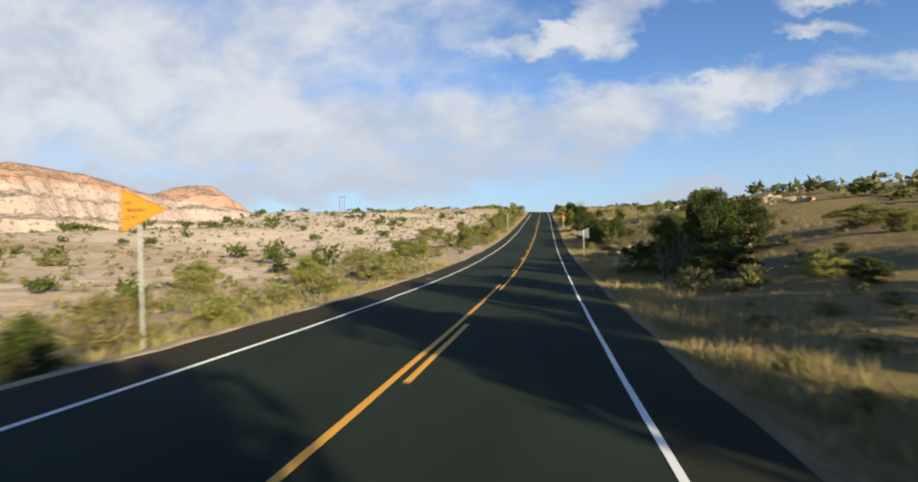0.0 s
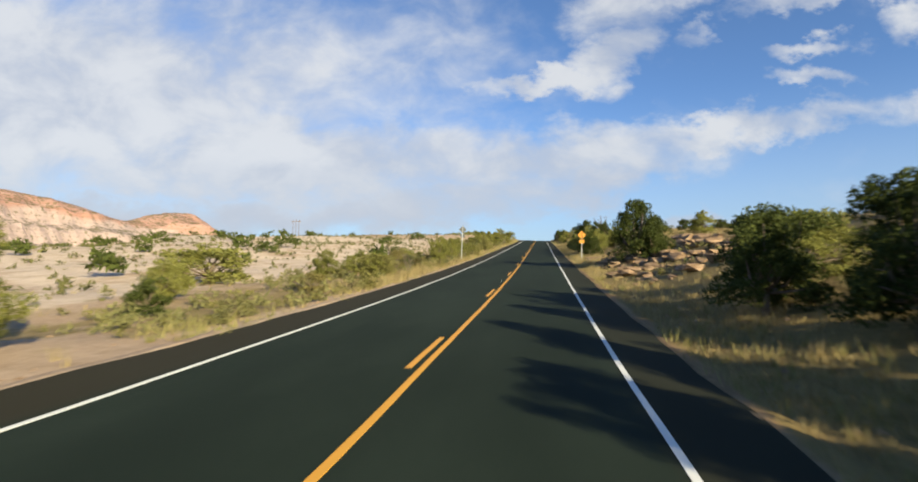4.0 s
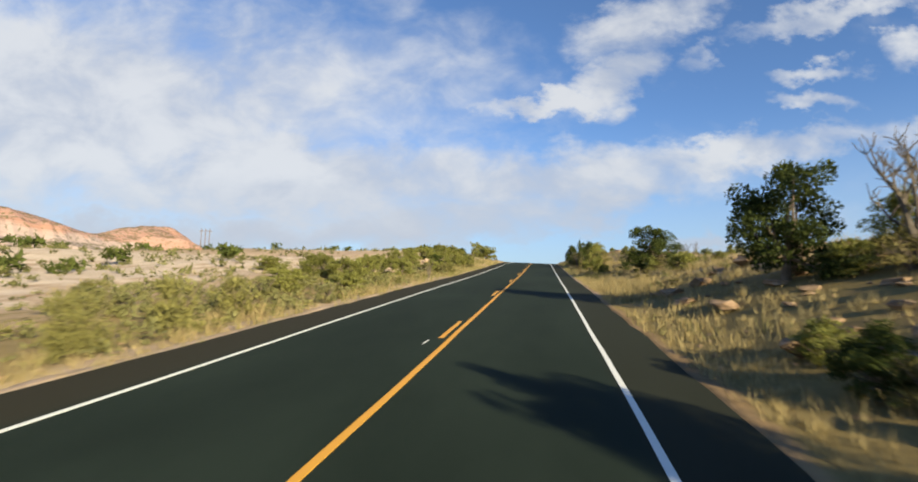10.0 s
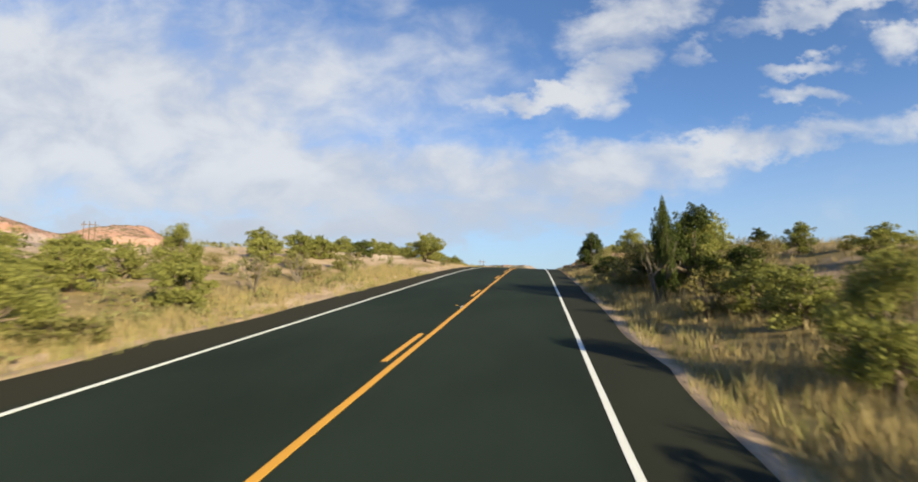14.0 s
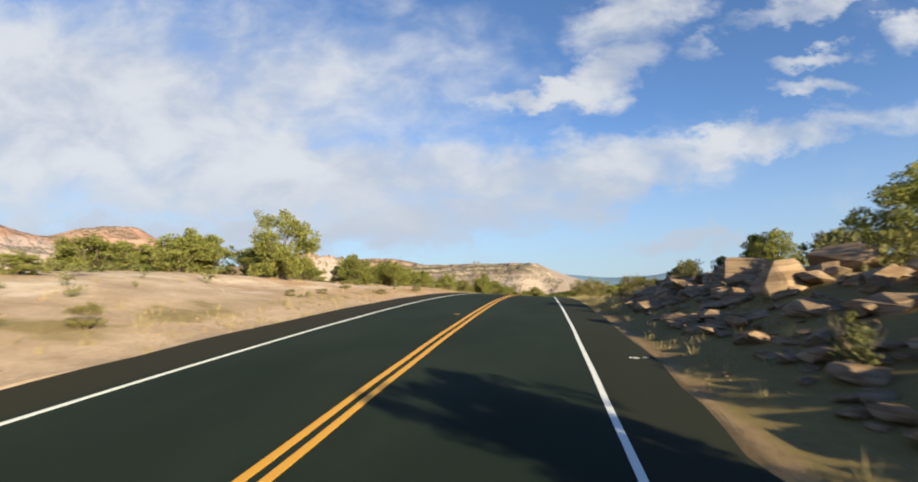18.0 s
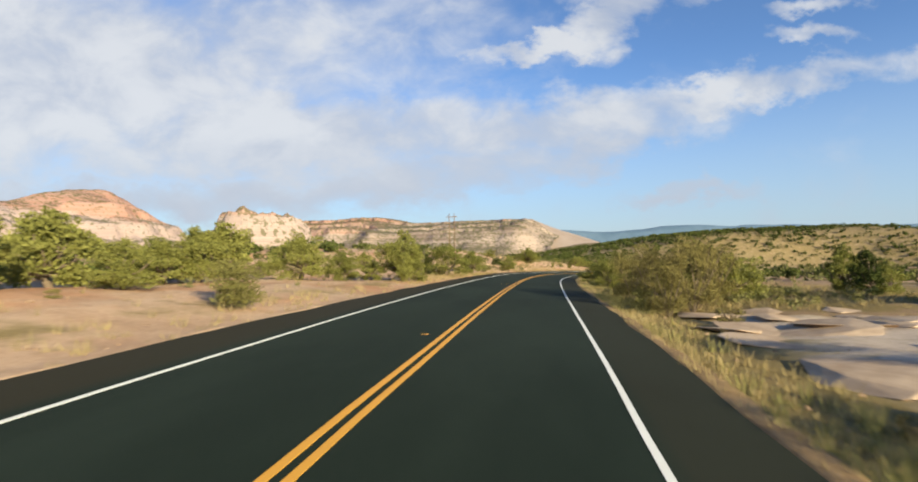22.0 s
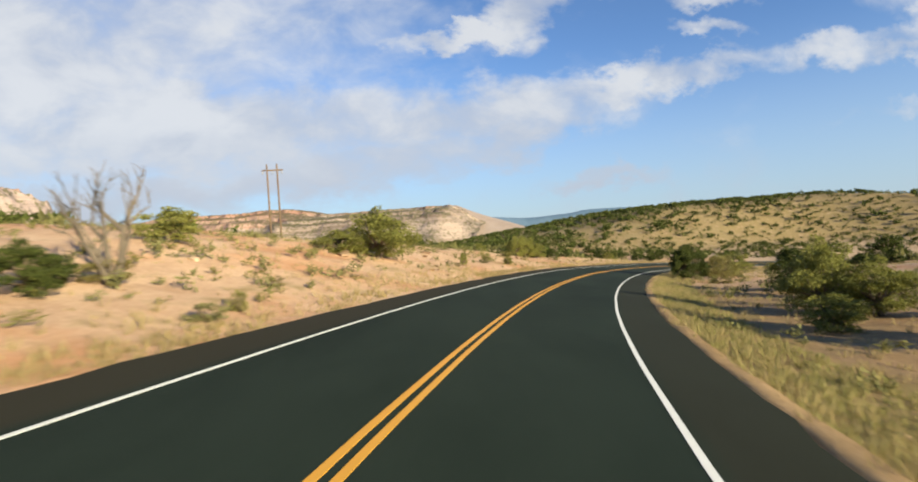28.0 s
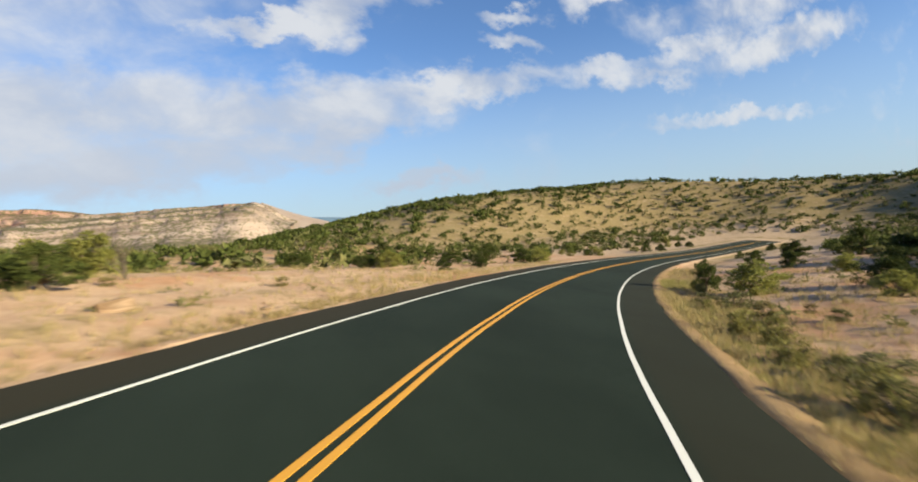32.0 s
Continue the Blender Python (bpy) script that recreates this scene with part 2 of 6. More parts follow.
RIGHT_LAND = [
    [-.15, -.2, 0, .8, 2.6, 5.5, 8], [-.15, -.2, 0, .8, 2.8, 6, 9], [-.15, -.1, .5, 1.8, 4.0, 7, 9],
    [-.15, .0, .8, 2.2, 5.6, 8.0, 9], [-.15, .05, .9, 2.3, 3.1, 4.4, 5.6], [-.15, .1, 1.1, 2.8, 3.4, 3.7, 4.4],
    [-.15, 0, .6, 1.5, 1.5, 1.6, 2.2], [-.15, .25, 1.4, 2.4, 2.3, 2.0, 2.0], [-.15, .45, 1.75, 2.2, 2.2, 2.0, 2],
    [-.15, .2, 1.2, 1.65, 1.6, 1.4, 1.3],
    [-.15, -.15, .1, .3, .45, .45, .6], [-.15, -.3, -.4, -.4, -.3, -.2, 0], [-.15, -.3, -.5, -.6, -.6, -.4, 0],
    [-.15, -.3, -.5, -.55, -.4, .5, 2.4], [-.15, -.2, -.3, -.3, .1, 1.2, 3.4], [-.15, -.2, -.2, -.1, .4, 1.7, 4.2], [-.15, -.2, 0, .3, 1, 2.5, 5], [-.15, -.2, 0, .3, 1, 2.5, 5]]


def table(grid, s, out):
    g = np.array(grid)
    i = np.clip(np.searchsorted(STRETCH, s) - 1, 0, len(STRETCH) - 2)
    lo, hi = np.array(STRETCH, float)[i], np.array(STRETCH, float)[i + 1]
    a = np.clip((s - lo) / (hi - lo), 0, 1)
    a = a * a * (3 - 2 * a)
    j = np.clip(np.searchsorted(OUT, out) - 1, 0, len(OUT) - 2)
    lo, hi = np.array(OUT, float)[j], np.array(OUT, float)[j + 1]
    b = np.clip((out - lo) / (hi - lo), 0, 1)
    return (g[i, j] * (1 - a) + g[i + 1, j] * a) * (1 - b) + (g[i, j + 1] * (1 - a) + g[i + 1, j + 1] * a) * b


def side_height(s, d):
    """The ground's height at the distance d from the road's middle (left negative), up to about 80 m."""
    edge = half_width(s)
    out = np.abs(d) - edge
    lean = np.interp(s, SS, RIGHT[:, 2])
    rim = np.interp(s, SS, LINE[:, 2]) + np.sign(d) * edge * lean + lean * np.sign(d) * np.clip(out, 0, 3)
    return rim + np.where(d < 0, table(LEFT_LAND, s, out), table(RIGHT_LAND, s, out))


def nearest(x, y):
    """Road metres and signed distance of places in the plan."""
    flat_x, flat_y = np.ravel(x), np.ravel(y)
    s, d = np.empty(len(flat_x)), np.empty(len(flat_x))
    few = slice(0, None, 2)
    px, py, rx, ry = LINE[few, 0], LINE[few, 1], RIGHT[few, 0], RIGHT[few, 1]
    for k in range(0, len(flat_x), 4000):
        u, v = flat_x[k:k + 4000, None] - px, flat_y[k:k + 4000, None] - py
        far = u * u + v * v
        i = far.argmin(1)
        n = np.arange(len(i))
        side = u[n, i] * rx[i] + v[n, i] * ry[i]
        lead = -u[n, i] * ry[i] + v[n, i] * rx[i]
        s[k:k + 4000] = SS[few][i] + np.clip(lead, -1, 1)
        d[k:k + 4000] = np.where(side < 0, -1, 1) * np.sqrt(far[n, i])
    return s.reshape(np.shape(x)), d.reshape(np.shape(x))


def land(x, y, s=None, d=None):
    """The ground's height anywhere."""
    x, y = np.asarray(x, float), np.asarray(y, float)
    if s is None:
        s, d = nearest(x, y)
    out = np.abs(d) - half_width(s)
    near = side_height(s, np.sign(d) * np.minimum(np.abs(d), 85))
    far = np.interp(y, [-150, 0, 150, 260, 400, 520, 900], [-1, 0.5, 5.5, 13.5, 14, 8, 5]) + 2 * rough(x, y, 200, 3)
    far = far + 9 * ease(x, 20, 90) * ease(y, 330, 200) - 2.5 * ease(x, -80, -300)
    # pale slickrock ridge beyond the valley
    along_ridge = (x + 125) * -0.80 + (y - 245) * -0.60
    across = (x + 125) * -0.60 + (y - 245) * 0.80
    ridge = np.exp(-(across / np.where(across < 0, 62, 110)) ** 2) * ease(along_ridge, -60, 20)
    far = far + ridge * (5.0 - 11.0 * ease(along_ridge, 0, 70)) - 7.0 * ease(x, -120, -230) * ease(y, 420, 300) - 7.0 * ease(x, -230, -400) * ease(y, 700, 500)
    # low scrub hill beyond the bend, open valley in front of the far mesas
    far = far + 13 * ease((x - 40) * 0.5 + (y - 470) * 0.85, 0, 270) * ease(x, -150, 120)
    far = far - 6 * ease(y, 530, 700) * ease(x, 60, -60) + 8 * ease(x, -45, -100) * ease(y, 370, 440) * ease(y, 600, 520)
    far = far + 7 * np.exp(-((x - 170) / 95) ** 2 - ((y - 740) / 150) ** 2) - 3 * ease(x, 85, 45) * ease(x, -60, 0) * ease(y, 600, 680) - 5 * ease(x, 235, 340) * ease(y, 540, 600) + 3.6 * np.exp(-((x - 240) / 40) ** 2 - ((y - 705) / 60) ** 2)
    mix = ease(out, 45, 120)
    z = near * (1 - mix) + far * mix
    z = z + rough(x, y, 9, 11) * 0.22 * ease(out, 1.5, 10) + rough(x, y, 1.3, 12, 2) * 0.05 * ease(out, 0.6, 3)
    return z + rough(x, y, 38, 13, 2) * 0.7 * ease(out, 12, 45)


def spot(s, d):
    """The place on the ground at road metre s, d metres to the right of the road's middle."""
    p = road_point(s, d)
    return float(p[0]), float(p[1]), float(land(p[0], p[1]))
# ---- materials ----
def material(name, paint, roughness=0.9, metal=0.0, bump=None, spec=0.3, thin=0.0):
    """paint(n, where) gives the colour, or the colour and a height for fine relief."""
    m = bpy.data.materials.new(name)
    m.use_nodes = True
    n = Nodes(m.node_tree)
    body = n.add("ShaderNodeBsdfPrincipled")
    where = n.add("ShaderNodeTexCoord").outputs["Object"]
    got = paint(n, where)
    colour, height = got if isinstance(got, tuple) and len(got) == 2 else (got, None)
    n.put((*colour, 1.0) if isinstance(colour, tuple) else colour, body.inputs["Base Color"])
    n.put(roughness, body.inputs["Roughness"])
    body.inputs["Metallic"].default_value = metal
    body.inputs["Specular IOR Level"].default_value = spec
    if height is not None:
        n.link(n.bump(height, *(bump or (0.4, 0.02))), body.inputs["Normal"])
    surface = body.outputs[0]
    if thin:
        glow = n.add("ShaderNodeBsdfTranslucent")
        n.put(colour, glow.inputs["Color"])
        both = n.add("ShaderNodeMixShader")
        both.inputs[0].default_value = thin
        n.link(surface, both.inputs[1])
        n.link(glow.outputs[0], both.inputs[2])
        surface = both.outputs[0]
    n.link(surface, n.add("ShaderNodeOutputMaterial").inputs[0])
    return m


def two_tone(dark, light, big=0.7, small=9.0, lo=0.3, hi=0.7):
    def paint(n, where):
        a, b = n.noise(where, big, 5.0, 0.6), n.noise(where, small, 5.0, 0.65)
        return n.mix(n.ramp(n.math("ADD", n.math("MULTIPLY", a, 0.6), n.math("MULTIPLY", b, 0.4)), lo, hi), dark, light), b
    return paint


def attribute(n, name):
    node = n.add("ShaderNodeAttribute")
    node.attribute_name = name
    return node.outputs["Fac"]


def asphalt_paint(n, where):
    grit = n.noise(where, 60.0, 3.0, 0.7)
    patch = n.noise(n.stretch(where, 1.0, 0.35, 1.0), 0.35, 5.0, 0.6)
    fleck = n.ramp(n.noise(where, 140.0, 1.0, 0.5), 0.62, 0.75)
    base = n.mix(n.ramp(n.math("ADD", n.math("MULTIPLY", patch, 0.7), n.math("MULTIPLY", grit, 0.3)), 0.35, 0.65), (0.0112, 0.0190, 0.0134), (0.0198, 0.0302, 0.0218))
    base = n.mix(n.math("MULTIPLY", fleck, 0.5), base, (0.09, 0.085, 0.075))
    base = n.mix(n.math("MULTIPLY", attribute(n, "shoulder"), 0.85), base, (0.036, 0.030, 0.0185))
    return base, grit


def line_paint(colour, worn):
    def paint(n, where):
        chips = n.ramp(n.noise(where, 22.0, 5.0, 0.75), 0.60, 0.72)
        dirt = n.noise(where, 3.0, 5.0, 0.6)
        return n.mix(n.math("MULTIPLY", chips, 0.45), n.mix(dirt, colour, worn), (0.07, 0.07, 0.06)), chips
    return paint


def ground_paint(n, where):
    wide, mid, fine = n.noise(where, 0.035, 4.0, 0.6), n.noise(where, 0.45, 6.0, 0.62), n.noise(where, 7.0, 6.0, 0.7)
    speck = n.noise(where, 28.0, 3.0, 0.7)
    tone = n.ramp(n.math("ADD", n.math("MULTIPLY", mid, 0.55), n.math("MULTIPLY", fine, 0.45)), 0.3, 0.7)
    sand = n.mix(tone, (0.33, 0.232, 0.155), (0.57, 0.425, 0.305))
    red = n.mix(tone, (0.40, 0.248, 0.155), (0.60, 0.422, 0.285))
    pale = n.mix(tone, (0.43, 0.33, 0.245), (0.67, 0.545, 0.43))
    rust = n.noise(where, 0.16, 5.0, 0.6)
    red = n.mix(n.ramp(rust, 0.46, 0.66), red, n.mix(tone, (0.38, 0.190, 0.098), (0.56, 0.315, 0.178)))
    base = n.mix(n.ramp(n.math("ADD", attribute(n, "red"), n.math("MULTIPLY", n.math("SUBTRACT", wide, 0.5), 0.8)), 0.3, 0.7), sand, red)
    soil = n.mix(tone, (0.172, 0.110, 0.057), (0.36, 0.242, 0.130))
    base = n.mix(n.ramp(n.math("ADD", attribute(n, "soil"), n.math("MULTIPLY", n.math("SUBTRACT", mid, 0.5), 0.7)), 0.15, 0.65), base, soil)
    ledge = n.noise(n.stretch(where, 1.0, 1.0, 5.0), 0.075, 5.0, 0.62, 0.5)
    edge = n.math("ADD", n.math("MULTIPLY", n.math("SUBTRACT", mid, 0.5), 0.8), n.math("MULTIPLY", n.math("SUBTRACT", ledge, 0.5), 0.9))
    base = n.mix(n.ramp(n.math("ADD", attribute(n, "rock"), edge), 0.38, 0.60), base, pale)
    turf = n.mix(fine, (0.135, 0.100, 0.036), (0.27, 0.205, 0.080))
    weeds = n.ramp(n.math("ADD", attribute(n, "turf"), n.math("MULTIPLY", n.math("SUBTRACT", mid, 0.5), 1.3)), 0.42, 0.72)
    base = n.mix(n.math("MULTIPLY", weeds, 0.85), base, turf)
    base = n.mix(n.math("MULTIPLY", n.ramp(speck, 0.60, 0.72), 0.35), base, (0.17, 0.115, 0.07))
    damp = n.noise(where, 1.3, 5.0, 0.65)
    base = n.mix(n.math("MULTIPLY", n.ramp(damp, 0.52, 0.70), 0.30), base, (0.20, 0.135, 0.075))
    return base, n.math("ADD", n.math("MULTIPLY", n.math("ADD", fine, damp), 0.5), n.math("MULTIPLY", speck, 0.3))


def rock_paint(n, where):
    beds = n.noise(n.stretch(where, 0.5, 0.5, 7.0), 1.6, 5.0, 0.6, 0.6)
    lichen = n.noise(where, 2.4, 5.0, 0.65)
    fine = n.noise(where, 16.0, 5.0, 0.7)
    colour = n.mix(n.ramp(beds, 0.35, 0.65), (0.18, 0.115, 0.068), (0.36, 0.25, 0.165))
    colour = n.mix(n.math("MULTIPLY", n.ramp(lichen, 0.55, 0.72), 0.5), colour, (0.19, 0.155, 0.12))
    return colour, n.math("ADD", n.math("MULTIPLY", beds, 0.6), n.math("MULTIPLY", fine, 0.4))


def strata_paint(lower, upper, cap, split, grain=1.0, scrubby=0.585):
    """Bands of rock by the height that the mesh carries."""
    def paint(n, where):
        h = attribute(n, "height")
        wave = n.noise(where, 0.012, 4.0, 0.6)
        beds = n.noise(n.stretch(where, 0.02, 0.02, 0.9), 0.55 * grain, 5.0, 0.65, 0.4)
        spots = n.noise(where, 0.16 * max(grain, 1.0), 4.0, 0.65)
        level = n.math("ADD", n.math("ADD", h, attribute(n, "redness")), n.math("MULTIPLY", n.math("SUBTRACT", wave, 0.5), 0.5))
        pale = n.mix(n.ramp(beds, 0.35, 0.65), lower, upper)
        red = n.mix(n.ramp(beds, 0.38, 0.62), cap, tuple(0.55 * c + 0.45 * k for c, k in zip(cap, upper)))
        colour = n.mix(n.ramp(level, split - 0.05, split + 0.05), pale, red)
        scrub = n.ramp(n.math("ADD", spots, n.math("MULTIPLY", attribute(n, "flat"), 0.17)), scrubby, scrubby + 0.07)
        return n.mix(n.math("MULTIPLY", scrub, 0.75), colour, (0.085, 0.085, 0.035)), beds
    return paint


def leaf_paint(dark, light):
    def paint(n, where):
        leaf = n.add("ShaderNodeNewGeometry").outputs["Random Per Island"]
        whole = n.add("ShaderNodeObjectInfo").outputs["Random"]
        tone = n.math("ADD", n.math("MULTIPLY", leaf, 0.65), n.math("MULTIPLY", whole, 0.35))
        return n.mix(tone, dark, light)
    return paint


ASPHALT = material("asphalt", asphalt_paint, 0.93, bump=(0.35, 0.006), spec=0.10)
WHITE_LINE = material("white_road_paint", line_paint((0.80, 0.80, 0.76), (0.66, 0.65, 0.61)), 0.6, bump=(0.2, 0.003))
YELLOW_LINE = material("yellow_road_paint", line_paint((0.72, 0.36, 0.035), (0.60, 0.29, 0.035)), 0.6, bump=(0.2, 0.003))
GROUND = material("desert_ground", ground_paint, 0.95, bump=(0.45, 0.05), spec=0.1)
ROCK = material("sandstone", rock_paint, 0.92, bump=(0.7, 0.05), spec=0.15)
PALE_ROCK = material("pale_slickrock", two_tone((0.34, 0.240, 0.165), (0.55, 0.415, 0.300), 0.8, 7.0), 0.93, bump=(0.5, 0.03), spec=0.1)
MESA_RED = material("red_mesa_rock", strata_paint((0.315, 0.240, 0.222), (0.365, 0.283, 0.263), (0.325, 0.178, 0.134), 0.74, 1.0, 0.565), 0.95, bump=(0.6, 3.0), spec=0.1)
MESA_PALE = material("banded_mesa_rock", strata_paint((0.195, 0.145, 0.118), (0.345, 0.275, 0.240), (0.285, 0.160, 0.122), 0.55, 0.3, 0.55), 0.95, bump=(0.2, 1.5), spec=0.1)
KNOB_ROCK = material("pale_knob_rock", strata_paint((0.29, 0.222, 0.205), (0.355, 0.280, 0.258), (0.31, 0.185, 0.138), 0.80, 3.0, 0.515), 0.95, bump=(0.6, 0.8), spec=0.1)
PEAK_ROCK = material("smooth_cream_rock", two_tone((0.27, 0.210, 0.182), (0.345, 0.280, 0.246), 0.012, 0.08), 0.95, bump=(0.4, 3.0), spec=0.1)
# distance haze painted in: blue base colour in place of the rock's own
FAR_HAZE_BLUE = material("far_mesa_painted_haze", two_tone((0.10, 0.16, 0.24), (0.14, 0.21, 0.30), 0.004, 0.02), 1.0, spec=0.0)
JUNIPER = material("juniper_foliage", leaf_paint((0.108, 0.117, 0.029), (0.33, 0.325, 0.094)), 0.8, spec=0.1, thin=0.38)
PINYON = material("pinyon_foliage", leaf_paint((0.024, 0.036, 0.010), (0.098, 0.116, 0.030)), 0.8, spec=0.1, thin=0.2)
OLIVE = material("yellow_green_foliage", leaf_paint((0.110, 0.105, 0.034), (0.27, 0.25, 0.086)), 0.8, spec=0.1, thin=0.25)
SAGE = material("sage_foliage", leaf_paint((0.082, 0.082, 0.030), (0.225, 0.217, 0.092)), 0.85, spec=0.1, thin=0.2)
BROWN_TWIG = material("brown_twigs", leaf_paint((0.076, 0.064, 0.020), (0.205, 0.175, 0.064)), 0.9, spec=0.1)
FRESH_GRASS = material("green_grass", leaf_paint((0.18, 0.168, 0.055), (0.40, 0.36, 0.155)), 0.9, spec=0.1, thin=0.3)
FADED = material("faded_legend", two_tone((0.20, 0.11, 0.025), (0.32, 0.17, 0.035), 2.0, 20.0), 0.6)
STRAW = material("dry_grass", leaf_paint((0.22, 0.165, 0.075), (0.45, 0.365, 0.185)), 0.9, spec=0.1, thin=0.3)
BARK = material("bark", two_tone((0.09, 0.065, 0.045), (0.22, 0.17, 0.125), 2.0, 18.0), 0.95, bump=(0.6, 0.02))
DEAD_WOOD = material("weathered_dead_wood", two_tone((0.075, 0.060, 0.046), (0.18, 0.148, 0.115), 2.0, 20.0), 0.95, bump=(0.5, 0.01))
POLE_WOOD = material("pole_wood", two_tone((0.10, 0.066, 0.042), (0.18, 0.125, 0.08), 0.6, 12.0), 0.9, bump=(0.3, 0.01))
STEEL = material("galvanised_steel", two_tone((0.42, 0.43, 0.43), (0.60, 0.61, 0.61), 1.5, 25.0), 0.5, 0.6, bump=(0.1, 0.002))
SIGN_BACK = material("bare_sign_metal", two_tone((0.11, 0.116, 0.113), (0.17, 0.176, 0.17), 1.2, 15.0), 0.5, 0.4)
SIGN_YELLOW = material("yellow_sign_sheeting", two_tone((0.52, 0.225, 0.020), (0.60, 0.265, 0.028), 1.5, 20.0), 0.5)
BLACK = material("black_legend", two_tone((0.012, 0.011, 0.010), (0.03, 0.028, 0.025), 2.0, 20.0), 0.6)
GLASS_GREY = material("grey_insulator", two_tone((0.20, 0.20, 0.21), (0.32, 0.32, 0.33), 3.0, 20.0), 0.3)
# ---- building helpers ----
def mesh_of(name, verts, faces, mat, smooth=False, floats=None):
    me = bpy.data.meshes.new(name)
    me.from_pydata(np.asarray(verts, float).tolist(), [], faces.tolist() if hasattr(faces, "tolist") else faces)
    me.materials.append(mat)
    if smooth:
        me.polygons.foreach_set("use_smooth", [True] * len(me.polygons))
    for key, values in (floats or {}).items():
        me.attributes.new(key, "FLOAT", "POINT").data.foreach_set("value", np.asarray(values, np.float32).ravel())
    me.update()
    return me


def part(name, bm, mat, parent, label=""):
    me = bpy.data.meshes.new(name)
    bm.to_mesh(me)
    bm.free()
    me.materials.append(mat)
    ob = new(name, me)
    ob.parent = parent
    return tagged(ob, label)


def hung(name, me, parent, label=""):
    ob = new(name, me)
    ob.parent = parent
    return tagged(ob, label)


def grid_faces(rows, cols, flip=False):
    i, j = np.meshgrid(np.arange(rows - 1), np.arange(cols - 1), indexing="ij")
    a = (i * cols + j).ravel()
    f = np.stack([a, a + 1, a + cols + 1, a + cols], 1)
    return f[:, ::-1] if flip else f


def tube(points, radii, sides=6, verts=None, faces=None):
    """A tapered round limb through the points."""
    verts, faces = ([] if verts is None else verts), ([] if faces is None else faces)
    pts = [Vector(p) for p in points]
    first = len(verts)
    for k, p in enumerate(pts):
        way = (pts[min(k + 1, len(pts) - 1)] - pts[max(k - 1, 0)]).normalized()
        side = way.cross(Vector((0.31, 0.87, 0.11))).normalized()
        other = way.cross(side)
        for q in range(sides):
            a = 2 * math.pi * q / sides
            verts.append(tuple(p + (side * math.cos(a) + other * math.sin(a)) * radii[k]))
    for k in range(len(pts) - 1):
        for q in range(sides):
            a, b = first + k * sides + q, first + k * sides + (q + 1) % sides
            faces.append((a, b, b + sides, a + sides))
    faces.append(tuple(range(first + sides - 1, first - 1, -1)))
    faces.append(tuple(range(first + (len(pts) - 1) * sides, first + len(pts) * sides)))
    return verts, faces


def box(bm, sx, sy, sz, at=(0, 0, 0), bevel=0.0):
    made = bmesh.ops.create_cube(bm, size=1.0, matrix=Matrix.Translation(at) @ Matrix.Diagonal((sx, sy, sz, 1)))
    if bevel:
        edges = list({e for v in made["verts"] for e in v.link_edges})
        bmesh.ops.bevel(bm, geom=edges, offset=bevel, segments=1, affect="EDGES")
    return bm


def prism(bm, outline, depth, at=0.0):
    """A flat plate with the outline (x, z), depth thick along y from y = at."""
    a = [bm.verts.new((x, at, z)) for x, z in outline]
    b = [bm.verts.new((x, at + depth, z)) for x, z in outline]
    bm.faces.new(a)
    bm.faces.new(b[::-1])
    for k in range(len(a)):
        bm.faces.new((a[k], b[k], b[(k + 1) % len(a)], a[(k + 1) % len(a)]))
    bmesh.ops.recalc_face_normals(bm, faces=bm.faces)
    return bm


def empty(name, at, turn=0.0, scale=(1, 1, 1), lean=(0, 0)):
    ob = new(name)
    ob.matrix_world = pose(*at, lean[0], lean[1], turn) @ Matrix.Diagonal((*scale, 1))
    return ob


# ---- road ----
def build_road():
    s = np.arange(-58, 634, 1.0)
    cross = np.array([-1, -0.985, -0.9, -0.76, -0.70, -0.35, 0, 0.35, 0.70, 0.76, 0.9, 0.985, 1])
    d = cross[None, :] * np.where(cross[None, :] < 0, pavement(s, -1)[:, None], pavement(s, 1)[:, None])
    wobble = 0.07 * rough(s, s * 0, 2.3, 40)[:, None] * (np.abs(cross) > 0.98) * np.sign(cross) * -1
    wobble[:, [0, -1]] += 0.05 * rough(s, s * 0 + 9, 1.1, 41)[:, None] * [[1, -1]]
    top = road_point(s[:, None] + 0 * d, d + wobble, 0.0)
    low_l, low_r = top[:, :1].copy(), top[:, -1:].copy()
    low_l[..., 2] -= 0.35
    low_r[..., 2] -= 0.35
    low_l[..., :2] -= along(s, RIGHT)[:, None, :2] * 0.06
    low_r[..., :2] += along(s, RIGHT)[:, None, :2] * 0.06
    verts = np.concatenate([low_l, top, low_r], 1)
    worn = np.zeros(verts.shape[:2])
    worn[:, :5], worn[:, -5:] = 0.9, 0.5
    ob = new("road", mesh_of("road", verts.reshape(-1, 3), grid_faces(len(s), verts.shape[1], True), ASPHALT, floats={"shoulder": worn}))
    tagged(ob, "dark fresh asphalt two-lane road with narrow shoulders", "road", kind="structure")
    return ob


